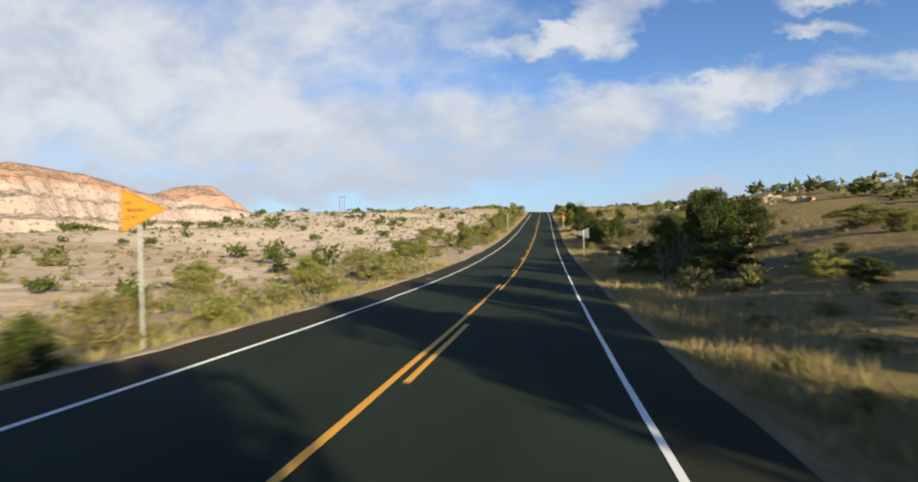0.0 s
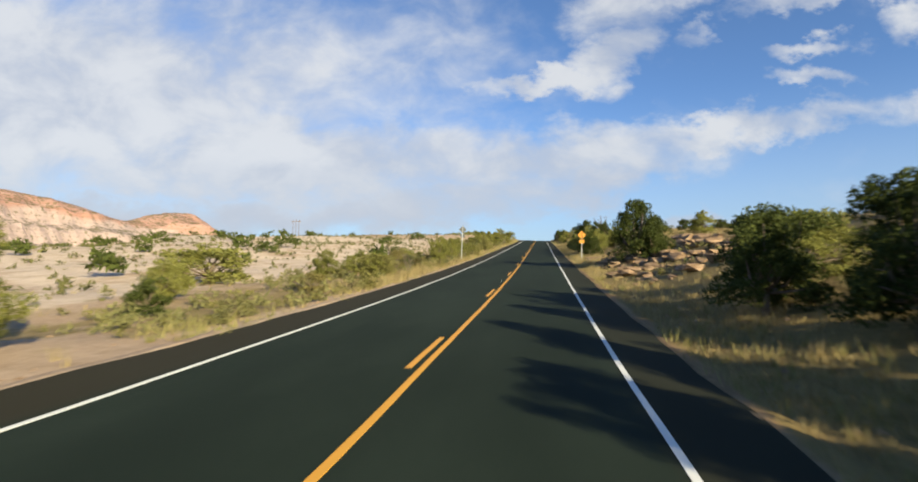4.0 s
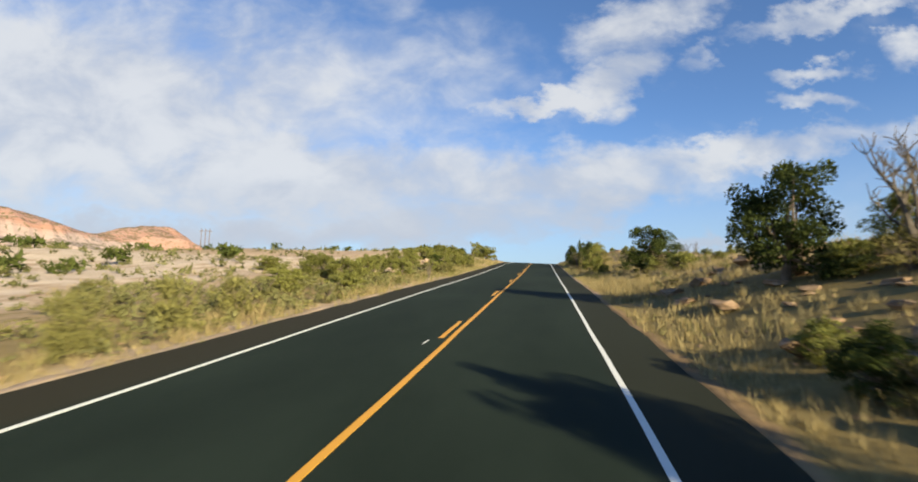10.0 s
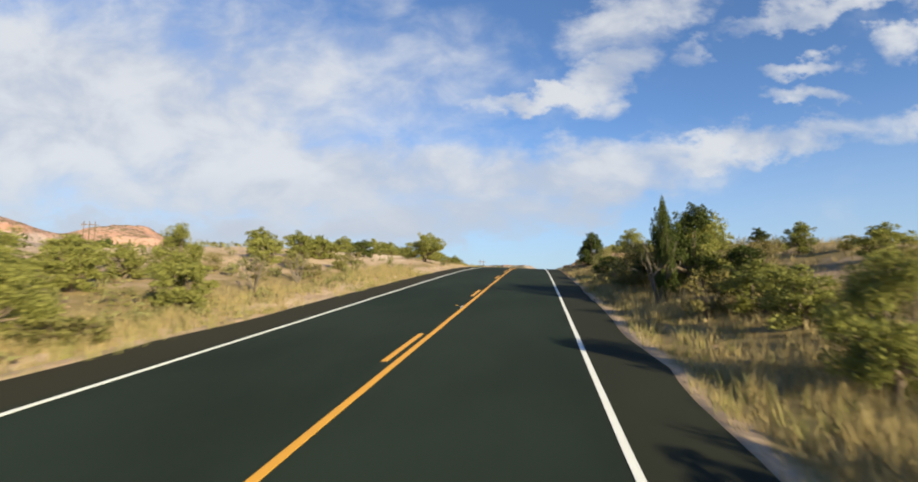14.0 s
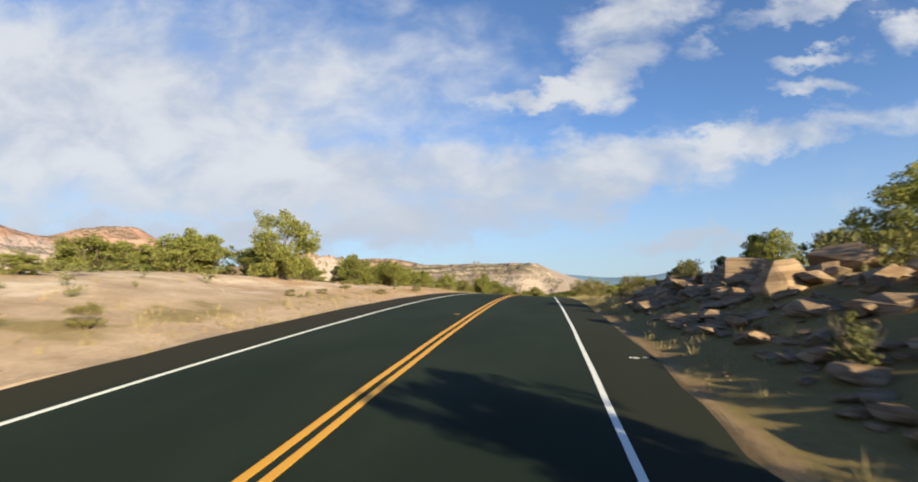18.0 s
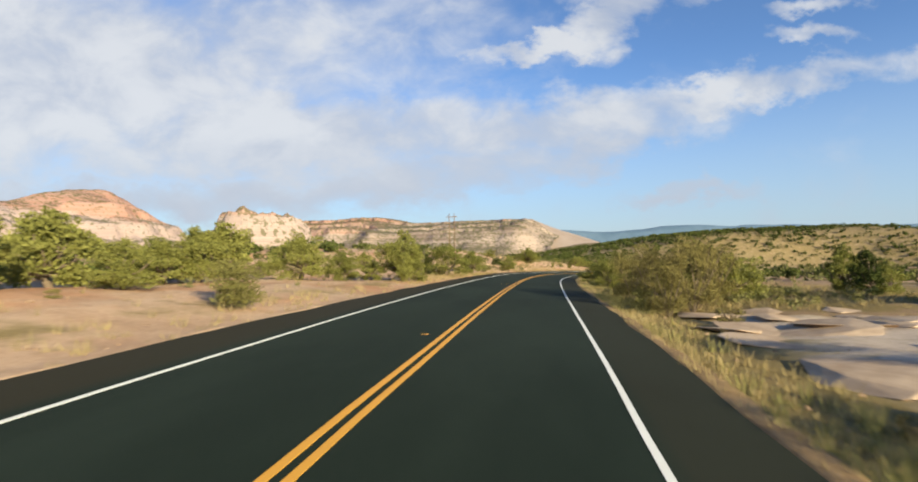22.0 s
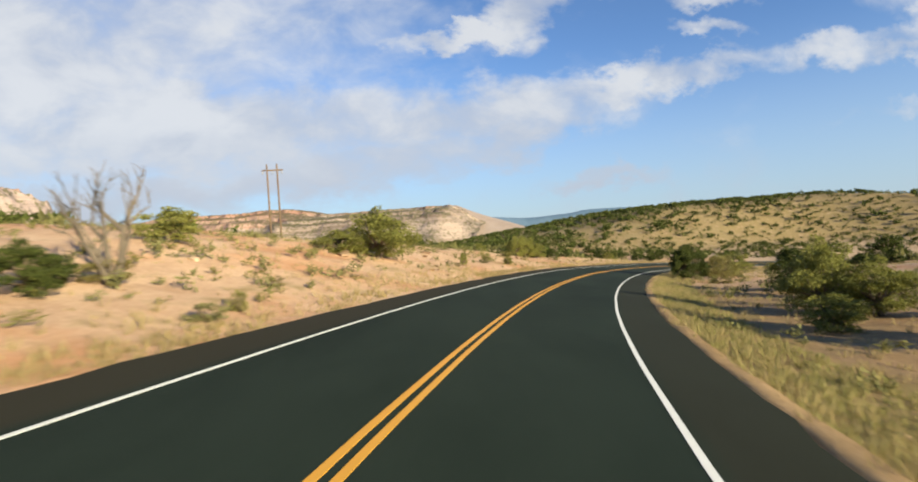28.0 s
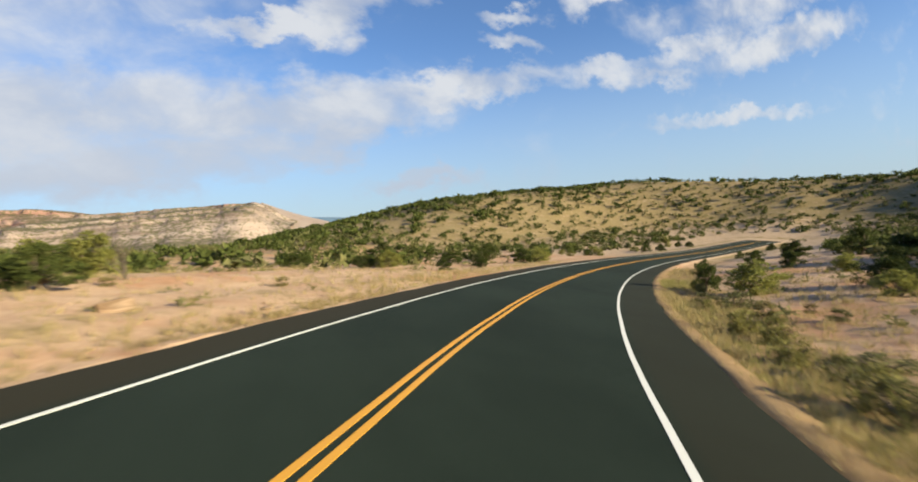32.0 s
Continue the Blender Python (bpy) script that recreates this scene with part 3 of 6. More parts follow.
def painted(name, s0, s1, d, width, mat, parent, label):
    s = np.arange(s0, s1 + 0.01, min(1.0, (s1 - s0) / 3))
    wave = 0.012 * rough(s, s * 0, 3.0, 50, 2)
    rows = [road_point(s, d + wave + o, h) for o, h in ((-width / 2, 0.001), (-width / 2, 0.006), (width / 2, 0.006), (width / 2, 0.001))]
    ob = new(name, mesh_of(name, np.stack(rows, 1).reshape(-1, 3), grid_faces(len(s), 4, True), mat))
    ob.parent = parent
    return tagged(ob, label)


DASH_FIRST, SWITCH, DOUBLE_FROM = 14.33, 26.5, 240.0


def build_markings(road):
    painted("edge_line", -56, 630, -3.66, 0.098, WHITE_LINE, road, "white painted edge line")
    painted("edge_line", -56, 630, 3.6, 0.098, WHITE_LINE, road, "white painted edge line")
    painted("centre_line", -56, SWITCH, -0.06, 0.115, YELLOW_LINE, road, "solid yellow centre line")
    painted("centre_line", SWITCH - 3.05, 630, 0.18, 0.115, YELLOW_LINE, road, "solid yellow centre line")
    painted("centre_line", DOUBLE_FROM, 630, -0.05, 0.115, YELLOW_LINE, road, "solid yellow centre line")
    k = -5
    while DASH_FIRST + 12.19 * k < DOUBLE_FROM:
        end = DASH_FIRST + 12.19 * k
        if end < SWITCH - 4:
            painted("dash", end - (6.6 if k == 0 else 3.05), end, 0.20, 0.115, YELLOW_LINE, road, "broken yellow centre line dash")
        elif end > SWITCH + 1:
            painted("dash", end - 3.05, end, -0.06, 0.115, YELLOW_LINE, road, "broken yellow centre line dash")
        k += 1


# ---- ground: one sheet, fine beside the road and coarse to the horizon ----
def zones(x, y, s, d):
    out = np.abs(d) - half_width(s)
    left = d < 0
    red = np.where(left, ease(s, 210, 300) * 0.55 + ease(s, 330, 370) * 0.3, 0.32 * ease(s, 290, 260) + 0.65 * ease(s, 330, 370)) * ease(out, 140, 60) * ease(s, 580, 500)
    rock = np.where(left, ease(s, 215, 245) * ease(s, 330, 300) * ease(out, 1.5, 6) * ease(out, 60, 30) * 0.45,
                    ease(s, 294, 300) * ease(s, 322, 317) * ease(out, 1.8, 3.2) * ease(out, 20, 9) * 0.58)
    along_ridge = (x + 125) * -0.80 + (y - 245) * -0.60
    across = (x + 125) * -0.60 + (y - 245) * 0.80
    white = np.exp(-(across / np.where(across < 0, 150, 100)) ** 2) * ease(along_ridge, -60, 10)
    rock = np.maximum(rock, np.where(left, white * 0.95 * ease(out, 18, 50), 0))
    rock = np.maximum(rock, 0.41 * ease(y, 430, 470) * ease(out, 15, 60))
    rock = np.where(left & (s < 60), np.maximum(rock, 0.45 * ease(out, 6, 18)), rock)
    rock = np.where(left, np.maximum(rock, 0.58 * ease(s, 50, 75) * ease(s, 232, 200) * ease(out, 7, 15) * ease(out, 150, 90)), rock)
    soil = np.where(left, 0, (1 - 0.72 * ease(s, 158, 176) * ease(s, 244, 232)) * ease(s, 301, 292) * ease(out, 70, 30) - 0.85 * ease(s, 42, 50) * ease(s, 74, 66) * ease(out, 6, 3) + 0.6 * ease(s, 300, 322) * ease(s, 440, 410) * ease(out, 40, 20))
    turf = np.where(left, 0.45 + 0.2 * ease(s, 235, 215) * ease(out, 16, 9), 0.55 + 0.25 * ease(s, 290, 270) + 0.2 * ease(s, 300, 320) - 0.3 * ease(s, 345, 370)) * np.where(left, ease(out, 0.9, 2.8), ease(out, -0.4, 0.5)) * (1 - 0.8 * np.clip(rock, 0, 1)) * (1 - 0.55 * red)
    turf = np.where(left, turf * (1 - 0.9 * ease(s, 40, 52) * ease(s, 80, 70) * ease(out, 8, 4)), turf)
    soil = np.where(left, soil, np.maximum(soil, 1.0 * ease(s, 270, 280) * ease(s, 520, 470) * ease(out, 3.6, 1.8)))
    turf = turf + 0.17 * ease(y, 430, 470) * ease(out, 15, 60)
    turf = turf + 0.25 * ease(out, 25, 60) * ease(white, 0.5, 0.2) + 0.25 * ease(out, 0.05, 0.7) * ease(out, 6, 3)
    return red, rock, turf, soil


def build_ground():
    verts, faces, tags, count = [], [], [], 0
    s = np.arange(-58, 633, 0.8)
    for side in (-1, 1):
        out = np.concatenate([[-0.5, -0.12, 0.03, .2, .4, .7, 1, 1.4, 1.8, 2.3], np.arange(3, 9, 0.6), np.arange(9, 22, 1.0), np.arange(22, 61, 2.0)])
        d = side * (pavement(s, side)[:, None] + out[None, :])
        ss = s[:, None] + 0 * d
        p = road_point(ss, d)
        z = land(p[..., 0], p[..., 1], ss, d)
        rim = road_point(ss, d)[..., 2]
        lip = 0.035 + 0.045 * rough(p[..., 0], p[..., 1], 0.9, 21, 2)
        z = np.where(out[None, :] <= 0.45, rim - np.where(out[None, :] < 0, 0.14, lip), z)
        p[..., 2] = z
        verts.append(p.reshape(-1, 3))
        faces.append(grid_faces(len(s), len(out), side > 0) + count)
        count += p.size // 3
        tags.append(np.stack(zones(p[..., 0], p[..., 1], ss, d), -1).reshape(-1, 4))
    xs = np.concatenate([-np.geomspace(4600, 420, 34), np.arange(-400, 420, 7.0), np.geomspace(430, 4600, 34)])
    ys = np.concatenate([-np.geomspace(4600, 170, 26), np.arange(-150, 760, 7.0), np.geomspace(775, 4700, 40)])
    x, y = np.meshgrid(xs, ys, indexing="ij")
    s2, d2 = nearest(x, y)
    z = land(x, y, s2, d2) - 0.04
    inside = (np.abs(d2) < 56) & (s2 > -55) & (s2 < 628)
    z = np.where(inside, z - 2.5, z)
    z = np.where(np.hypot(x, y - 300) > 1200, z - 8 * ease(np.hypot(x, y - 300), 1200, 3000), z)
    verts.append(np.stack([x, y, z], -1).reshape(-1, 3))
    faces.append(grid_faces(len(xs), len(ys), True) + count)
    tags.append(np.stack(zones(x, y, s2, d2), -1).reshape(-1, 4))
    tags = np.concatenate(tags)
    me = mesh_of("ground", np.concatenate(verts), np.concatenate(faces), GROUND, True,
                 {"red": tags[:, 0], "rock": tags[:, 1], "turf": tags[:, 2], "soil": tags[:, 3]})
    tagged(new("ground", me), "pinkish sand and dry scrub desert ground", "ground", kind="structure")


road_ob = build_road()
build_markings(road_ob)
build_ground()


# ---- far mesas and hills ----
def heightfield(name, label, category, mat, middle, turn, length, depth, profile, step=8.0, redness=None, smooth=False):
    """A hill on its own grid; profile(u, v) gives the height over its foot and how flat it is, u and v in metres along and across."""
    u = np.arange(-length / 2, length / 2 + 0.1, step)
    v = np.arange(-depth / 2, depth / 2 + 0.1, step * 0.7)
    uu, vv = np.meshgrid(u, v, indexing="ij")
    h, tall = profile(uu, vv)
    c, s_ = math.cos(radians(turn)), math.sin(radians(turn))
    x, y = middle[0] + uu * c - vv * s_, middle[1] + uu * s_ + vv * c
    gu, gv = np.gradient(h, step, step * 0.7)
    flat = np.exp(-(gu ** 2 + gv ** 2) * 3)
    verts = np.stack([x, y, middle[2] + h], -1).reshape(-1, 3)
    faces = grid_faces(len(u), len(v), True)
    level = np.clip(h / tall, 0, 1).ravel()
    tone = (0 * h if redness is None else redness(uu)).ravel()
    ob = empty(name, (0, 0, 0))
    mean = level[faces].mean(1)
    for low, high, piece in ((-1, 0.36, "talus_slope"), (0.36, 0.70, "cliff_band"), (0.70, 2, "cap_rock")):
        chosen = faces[(mean > low) & (mean <= high)]
        if not len(chosen):
            continue
        used, index = np.unique(chosen, return_inverse=True)
        hung(piece, mesh_of(piece, verts[used], index.reshape(-1, 4), mat, smooth,
                            {"height": level[used], "flat": flat.ravel()[used], "redness": tone[used]}), ob)
    return tagged(ob, label, category)


def terraced(h, tall, steps, sharp=0.75):
    q = h / tall * steps
    f = q - np.floor(q)
    return (np.floor(q) + (1 - sharp) * f + sharp * ease(f, 0.35, 0.65)) / steps * tall


def red_ridge(u, v):
    crest = 105 + 24 * np.exp(-((u + 190) / 120) ** 2) + 12 * np.exp(-((u + 60) / 70) ** 2) + 27 * np.exp(-((u - 185) / 90) ** 2) - 85 * ease(u, 250, 470) - 10 * np.exp(-((u - 50) / 60) ** 2)
    crest = crest + 5 * rough(u, v, 60, 60)
    w = np.abs(v + 18 * rough(u, v, 90, 61)) / 190
    h = crest * np.clip(1 - w ** 1.2, 0, 1)
    h = 0.35 * h + 0.65 * np.where(h > 0.8 * crest, h, terraced(h, 108, 3, 0.9))
    gully = 6 * np.abs(rough(u, v * 0.25, 26, 62, 3)) * ease(w, 0.1, 0.35) * ease(w, 1.0, 0.7)
    return h - gully - 14 * ease(w, 0.9, 1.0), 122.0


def main_mesa(u, v):
    crest = 78 + 4 * rough(u, v, 170, 65) - 30 * ease(u, -300, -560) - 12 * np.exp(-((u - 190) / 60) ** 2) + 12 * np.exp(-((u - 30) / 150) ** 2) - 7 * ease(u, 180, 260) - 12 * ease(u, -250, -420)
    inward = 275 - np.abs(v + 42 * rough(u, v * 0.3, 120, 66, 2) + 42 * ease(u, 160, -60) * np.abs(rough(u, v * 0.2, 58, 64, 2)))
    bench = inward + 18 * rough(u, v, 60, 63)
    share = np.interp(inward, [-30, 0, 32], [-0.14, 0.02, 0.13]) + 0.34 * np.clip((inward - 32) / (12 + 60 * ease(u, -60, 80)), 0, 1) + np.interp(bench, [44, 95, 99, 150, 155, 215, 221], [0, 0.13, 0.20, 0.28, 0.36, 0.45, 0.53])
    h = crest * np.minimum(share, 1)
    gully = 2.6 * np.abs(rough(u + v * 0.3, v * 0.15, 38, 67, 4)) * ease(inward, 10, 40) * ease(inward, 230, 150)
    return h - gully - 40 * ease(np.abs(u), 470, 550) + 0.8 * rough(u, v, 14, 62), 80.0


def pale_peak(u, v):
    a = np.where(u < 0, u / 80, u / 215)
    r = np.sqrt(a ** 2 + (v / 190) ** 2)
    h = 81 * np.clip(1 - r ** 0.85, 0, 1) + 2.2 * rough(u + v, v * 0.4, 50, 68, 2) * ease(r, 1, 0.6)
    h = h + 24 * np.exp(-((u + 110) / 34) ** 2 - ((v + 40) / 110) ** 2) + 16 * np.exp(-((u + 185) / 38) ** 2 - ((v + 50) / 100) ** 2)
    return h - 8 * ease(r, 0.85, 1.05), 150.0


def knob(u, v):
    r = np.sqrt((u / 19.5) ** 2 + (v / 16) ** 2)
    r = r * (1 + 0.12 * rough(u, v, 14, 77, 2))
    h = 14.6 * np.clip(2.6 * (1 - r ** 3.0), 0, 1) ** 0.8 * (0.86 + 0.12 * np.exp(-((u + 9) / 8) ** 2) + 0.10 * np.exp(-((u - 4) / 6) ** 2) - 0.26 * ease(u, 7, 21))
    h = 0.7 * h + 0.3 * terraced(h, 17, 5, 0.8) - 1.6 * np.abs(rough(u, v, 4.5, 78, 2)) * ease(r, 1.0, 0.7) + 2.3 * rough(u, v, 7, 69, 4) * ease(r, 1.05, 0.8)
    return h - 2 * ease(r, 1.0, 1.3), 17.0


def low_blue(u, v):
    w = np.abs(v) / 205
    return (130 + 16 * rough(u, v, 420, 70) - 26 * ease(u, 50, 500)) * ease(w, 1, 0.3) * ease(np.abs(u), 2600, 2300), 140.0


heightfield("red_mesa", "pale cliffs with a red rubble cap, far across the valley", "mesa", MESA_RED, (-840, 905, 5), 83, 940, 440, red_ridge, 7.0, lambda u: 0.16 * ease(u, 60, 190))
heightfield("banded_mesa", "long flat mesa banded red and cream", "mesa", MESA_PALE, (-500, 1560, 6), -8, 1100, 620, main_mesa, 6.0,
            lambda u: 0.36 * ease(u, 60, -140) - 0.35 * ease(u, 60, 260))
heightfield("pale_peak", "smooth pale sandstone dome at the mesa's end", "mesa", PEAK_ROCK, (-30, 1540, 4), 0, 600, 440, pale_peak, 8.0, lambda u: 0 * u - 0.5, True)
heightfield("rock_knob", "cream sandstone knob with weathered ledges", "rock", KNOB_ROCK, (-108, 484, 18.6), 28, 74, 56, knob, 1.0)
heightfield("far_mesa", "mesa on the horizon with blue haze painted into its colour", "mesa", FAR_HAZE_BLUE, (1300, 4100, -10), -14, 5600, 420, low_blue, 40.0, None, True)
# ---- plants ----
def sprigs(rng, centres, radii, count, length, width, upward=0.3, shell=0.7, squash=0.85):
    """Many small leaf sprays round the lobes: vertices and faces."""
    weight = np.asarray(radii) ** 2
    pick = rng.choice(len(radii), count, p=weight / weight.sum())
    n = rng.normal(size=(count, 3))
    n /= np.linalg.norm(n, axis=1)[:, None]
    r = np.asarray(radii)[pick] * (shell + (1.08 - shell) * rng.random(count) ** 0.6)
    p = np.asarray(centres)[pick] + n * r[:, None] * [1, 1, squash]
    way = n * 0.8 + rng.normal(size=(count, 3)) * 0.55
    way[:, 2] += upward
    way /= np.linalg.norm(way, axis=1)[:, None]
    side = np.cross(way, rng.normal(size=(count, 3)))
    side /= np.linalg.norm(side, axis=1)[:, None] + 1e-9
    ln, wd = length * (0.6 + 0.8 * rng.random(count)), width * (0.6 + 0.8 * rng.random(count))
    a, b = p - way * ln[:, None] * 0.5, p + way * ln[:, None] * 0.5
    v = np.stack([a - side * wd[:, None] * 0.5, a + side * wd[:, None] * 0.5, b], 1)
    return v.reshape(-1, 3), np.arange(count * 3).reshape(-1, 3)


def make_tree(kind, seed, count=12000, leaf=0.62):
    """Crown and trunk meshes of a tree one metre high and one metre wide: boughs that each carry a few clumps of sprays."""
    rng = np.random.default_rng(seed)
    boughs, lobes, radii = [], [], []
    total = 15
    for k in range(total):
        u = (k + 0.5) / total
        if kind == "juniper":
            z, reach = 0.09 + 0.75 * u, 0.38 * math.sin(math.pi * min(1.0, 0.28 + 0.66 * u)) ** 0.7
        else:
            z, reach = 0.09 + 0.78 * u, 0.40 * (1.0 - 0.72 * u ** 1.8)
        a = k * 2.4 + 0.8 * rng.random()
        q = reach * (0.55 + 0.55 * rng.random())
        bough = np.array([q * math.cos(a), q * math.sin(a), z + 0.05 * rng.normal()])
        boughs.append(bough)
        for m in range(5):
            lobes.append(bough + rng.normal(size=3) * [0.075, 0.075, 0.045])
            radii.append((0.070 + 0.055 * rng.random()) * (1.0 if u < 0.85 else 0.85))
    for m in range(3):
        lobes.append(np.array([0.05 * rng.normal(), 0.05 * rng.normal(), 0.87 + 0.03 * m]))
        radii.append(0.075)
    for m in range(9):
        lobes.append(np.array([0.13 * rng.normal(), 0.13 * rng.normal(), 0.16 + 0.07 * m]))
        radii.append(0.12)
    v, f = sprigs(rng, lobes, radii, count, 0.050 * leaf, 0.030 * leaf, 0.35, 0.45)
    v[:, 2] = np.maximum(v[:, 2], 0.01)
    crown = mesh_of(kind + "_crown", v, f, JUNIPER if kind == "juniper" else PINYON)
    verts, faces = [], []
    lean = rng.normal(size=2) * 0.05
    fork = (lean[0], lean[1], 0.16 + 0.08 * rng.random())
    tube([(0, 0, -0.04), (lean[0] * 0.4, lean[1] * 0.4, 0.07), fork], [0.045, 0.036, 0.030], 7, verts, faces)
    for x, y, z in boughs:
        knee = (fork[0] + (x - fork[0]) * 0.55 + 0.03 * rng.normal(), fork[1] + (y - fork[1]) * 0.55 + 0.03 * rng.normal(), fork[2] + (z - fork[2]) * 0.38)
        tube([fork, knee, (x, y, z)], [0.020, 0.013, 0.005], 5, verts, faces)
    return crown, mesh_of(kind + "_trunk", verts, faces, BARK, True)


def make_shrub(kind, seed, big=False):
    """One bushy mesh, a metre high and wide."""
    rng = np.random.default_rng(seed)
    mat = {"olive": OLIVE, "sage": SAGE, "twig": BROWN_TWIG}[kind]
    lobes, radii = [], []
    for k in range(14):
        a, q = rng.random() * 6.28, 0.34 * math.sqrt(rng.random())
        top = (0.85 if kind != "sage" else 0.75) - 0.9 * q * (1 + 0.4 * rng.normal())
        for z in ((0.2, top * 0.55, top) if kind == "olive" else (0.25, max(0.3, top))):
            lobes.append((q * math.cos(a), q * math.sin(a), max(0.12, z)))
            radii.append(0.12 + 0.06 * rng.random())
    size = {"olive": (680, 0.115, 0.041, 1.0), "sage": (540, 0.10, 0.044, 0.6), "twig": (720, 0.15, 0.021, 0.7)}[kind]
    fine = 0.40 if big else 0.92
    v, f = sprigs(rng, lobes, radii, int(size[0] * (6.0 if big else 1.3)), size[1] * fine, size[2] * fine * 1.05, size[3], 0.35)
    v[:, 2] = np.maximum(v[:, 2], 0.0)
    leaves = mesh_of(kind + "_leaves", v, f, mat)
    verts, faces = [], []
    for k in range(10):
        a, q = rng.random() * 6.28, 0.28 + 0.12 * rng.random()
        tube([(0, 0, -0.06), (q * 0.35 * math.cos(a), q * 0.35 * math.sin(a), 0.3), (q * math.cos(a), q * math.sin(a), 0.6 + 0.25 * rng.random())],
             [0.016 * (0.4 if big else 1), 0.011 * (0.4 if big else 1), 0.004 * (0.5 if big else 1)], 4, verts, faces)
    return leaves, mesh_of(kind + "_stems", verts, faces, BARK)


def make_dead_tree(seed):
    """Bare forked limbs, a metre high."""
    rng = np.random.default_rng(seed)
    verts, faces = [], []

    thin = ([], [])

    def grow(p, way, length, r, depth):
        q = p + way * length * 0.5 + Vector(rng.normal(size=3) * length * 0.07)
        e = q + (way + Vector(rng.normal(size=3) * 0.22)).normalized() * length * 0.5
        tube([p, q, e], [r, r * 0.78, r * 0.5], 6 if depth > 1 else 4, *((verts, faces) if depth > 1 else thin))
        if depth:
            for k in range(3 if depth > 1 else 4):
                turn = Vector(rng.normal(size=3) * 0.62)
                turn.z = abs(turn.z) * 0.8 + 0.05
                grow(q if k == 0 else e, (way * 0.75 + turn).normalized(), length * (0.55 + 0.25 * rng.random()), r * 0.48, depth - 1)

    for k in range(3):
        a = 2.1 * k + rng.random()
        grow(Vector((0, 0, -0.03)), Vector((0.42 * math.cos(a), 0.42 * math.sin(a), 0.95)).normalized(), 0.34, 0.035 - 0.004 * k, 3)
    v, w = np.array(verts), np.array(thin[0])
    wide, tall = 0.5 / max(0.3, np.abs(w[:, :2]).max()), 1 / w[:, 2].max()
    v, w = v * [wide, wide, tall], w * [wide, wide, tall]
    return mesh_of("limbs", v, faces, DEAD_WOOD), mesh_of("twigs", w, thin[1], DEAD_WOOD)


TREES = {"J": [make_tree("juniper", 100 + k) for k in range(5)], "P": [make_tree("pinyon", 200 + k) for k in range(5)]}
FAR_TREES = {"J": [make_tree("juniper", 120 + k, 5000, 0.95) for k in range(3)], "P": [make_tree("pinyon", 220 + k, 5000, 0.95) for k in range(3)]}
SHRUBS = {"O": [make_shrub("olive", 300 + k) for k in range(4)], "S": [make_shrub("sage", 400 + k) for k in range(4)], "B": [make_shrub("twig", 500 + k) for k in range(3)]}
BIG_SHRUBS = {"O": [make_shrub("olive", 320 + k, True) for k in range(2)], "S": [make_shrub("sage", 420 + k, True) for k in range(2)], "B": [make_shrub("twig", 520 + k, True) for k in range(3)]}
DEAD = [make_dead_tree(600 + k) for k in range(3)]
dice = random.Random(7)


def plant(kind, s, d, tall, wide, which=None):
    """A plant on the ground at road metre s, d metres right of the road's middle, with its height and width in metres."""
    x, y, z = spot(s, d)
    turn = dice.random() * 360
    k = dice.randrange(100) if which is None else which
    size = (wide, wide * (0.9 + 0.2 * dice.random()), tall)
    side = "on the roadside bank" if d > 0 and s < 280 else "on the sandy verge" if abs(d) < 12 else "among desert scrub"
    if kind in TREES:
        crown, trunk = TREES[kind][k % 5] if abs(d) < 16 and tall > 1.9 else FAR_TREES[kind][k % 3]
        name = "juniper_tree" if kind == "J" else "pinyon_tree"
        ob = empty(name, (x, y, z - 0.05), turn, size)
        hung("trunk", trunk, ob)
        hung("crown", crown, ob)
        look_of = ("round olive-green juniper" if tall > 2.2 else "low bushy olive-green juniper") if kind == "J" else ("dark green pinyon pine" if tall > 2.2 else "small dark green pinyon bush")
        tagged(ob, look_of + " " + side, "tree", "roadside junipers" if kind == "J" else "roadside pinyons")
    elif kind in SHRUBS:
        name = {"O": "rabbitbrush", "S": "sagebrush", "B": "dry_shrub"}[kind]
        stock = BIG_SHRUBS if tall > 1.7 else SHRUBS
        leaves, stems = stock[kind][k % len(stock[kind])]
        ob = empty(name, (x, y, z - 0.04), turn, size)
        hung("foliage", leaves, ob)
        tagged(hung("stem_clump", stems, ob), kind="stuff")
        tagged(ob, {"O": "yellow-green bushy rabbitbrush ", "S": "grey-green low sagebrush ", "B": "brown twiggy half-bare shrub "}[kind] + side, "shrub", name + " clumps")
    else:
        limbs, twigs = DEAD[k % 3]
        ob = empty("dead_tree", (x, y, z - 0.05), turn, size)
        hung("trunk", limbs, ob)
        tagged(hung("twig_crown", twigs, ob), kind="stuff")
        tagged(ob, "bare grey dead juniper with forked limbs " + side, "dead tree", "dead trees")
    return ob


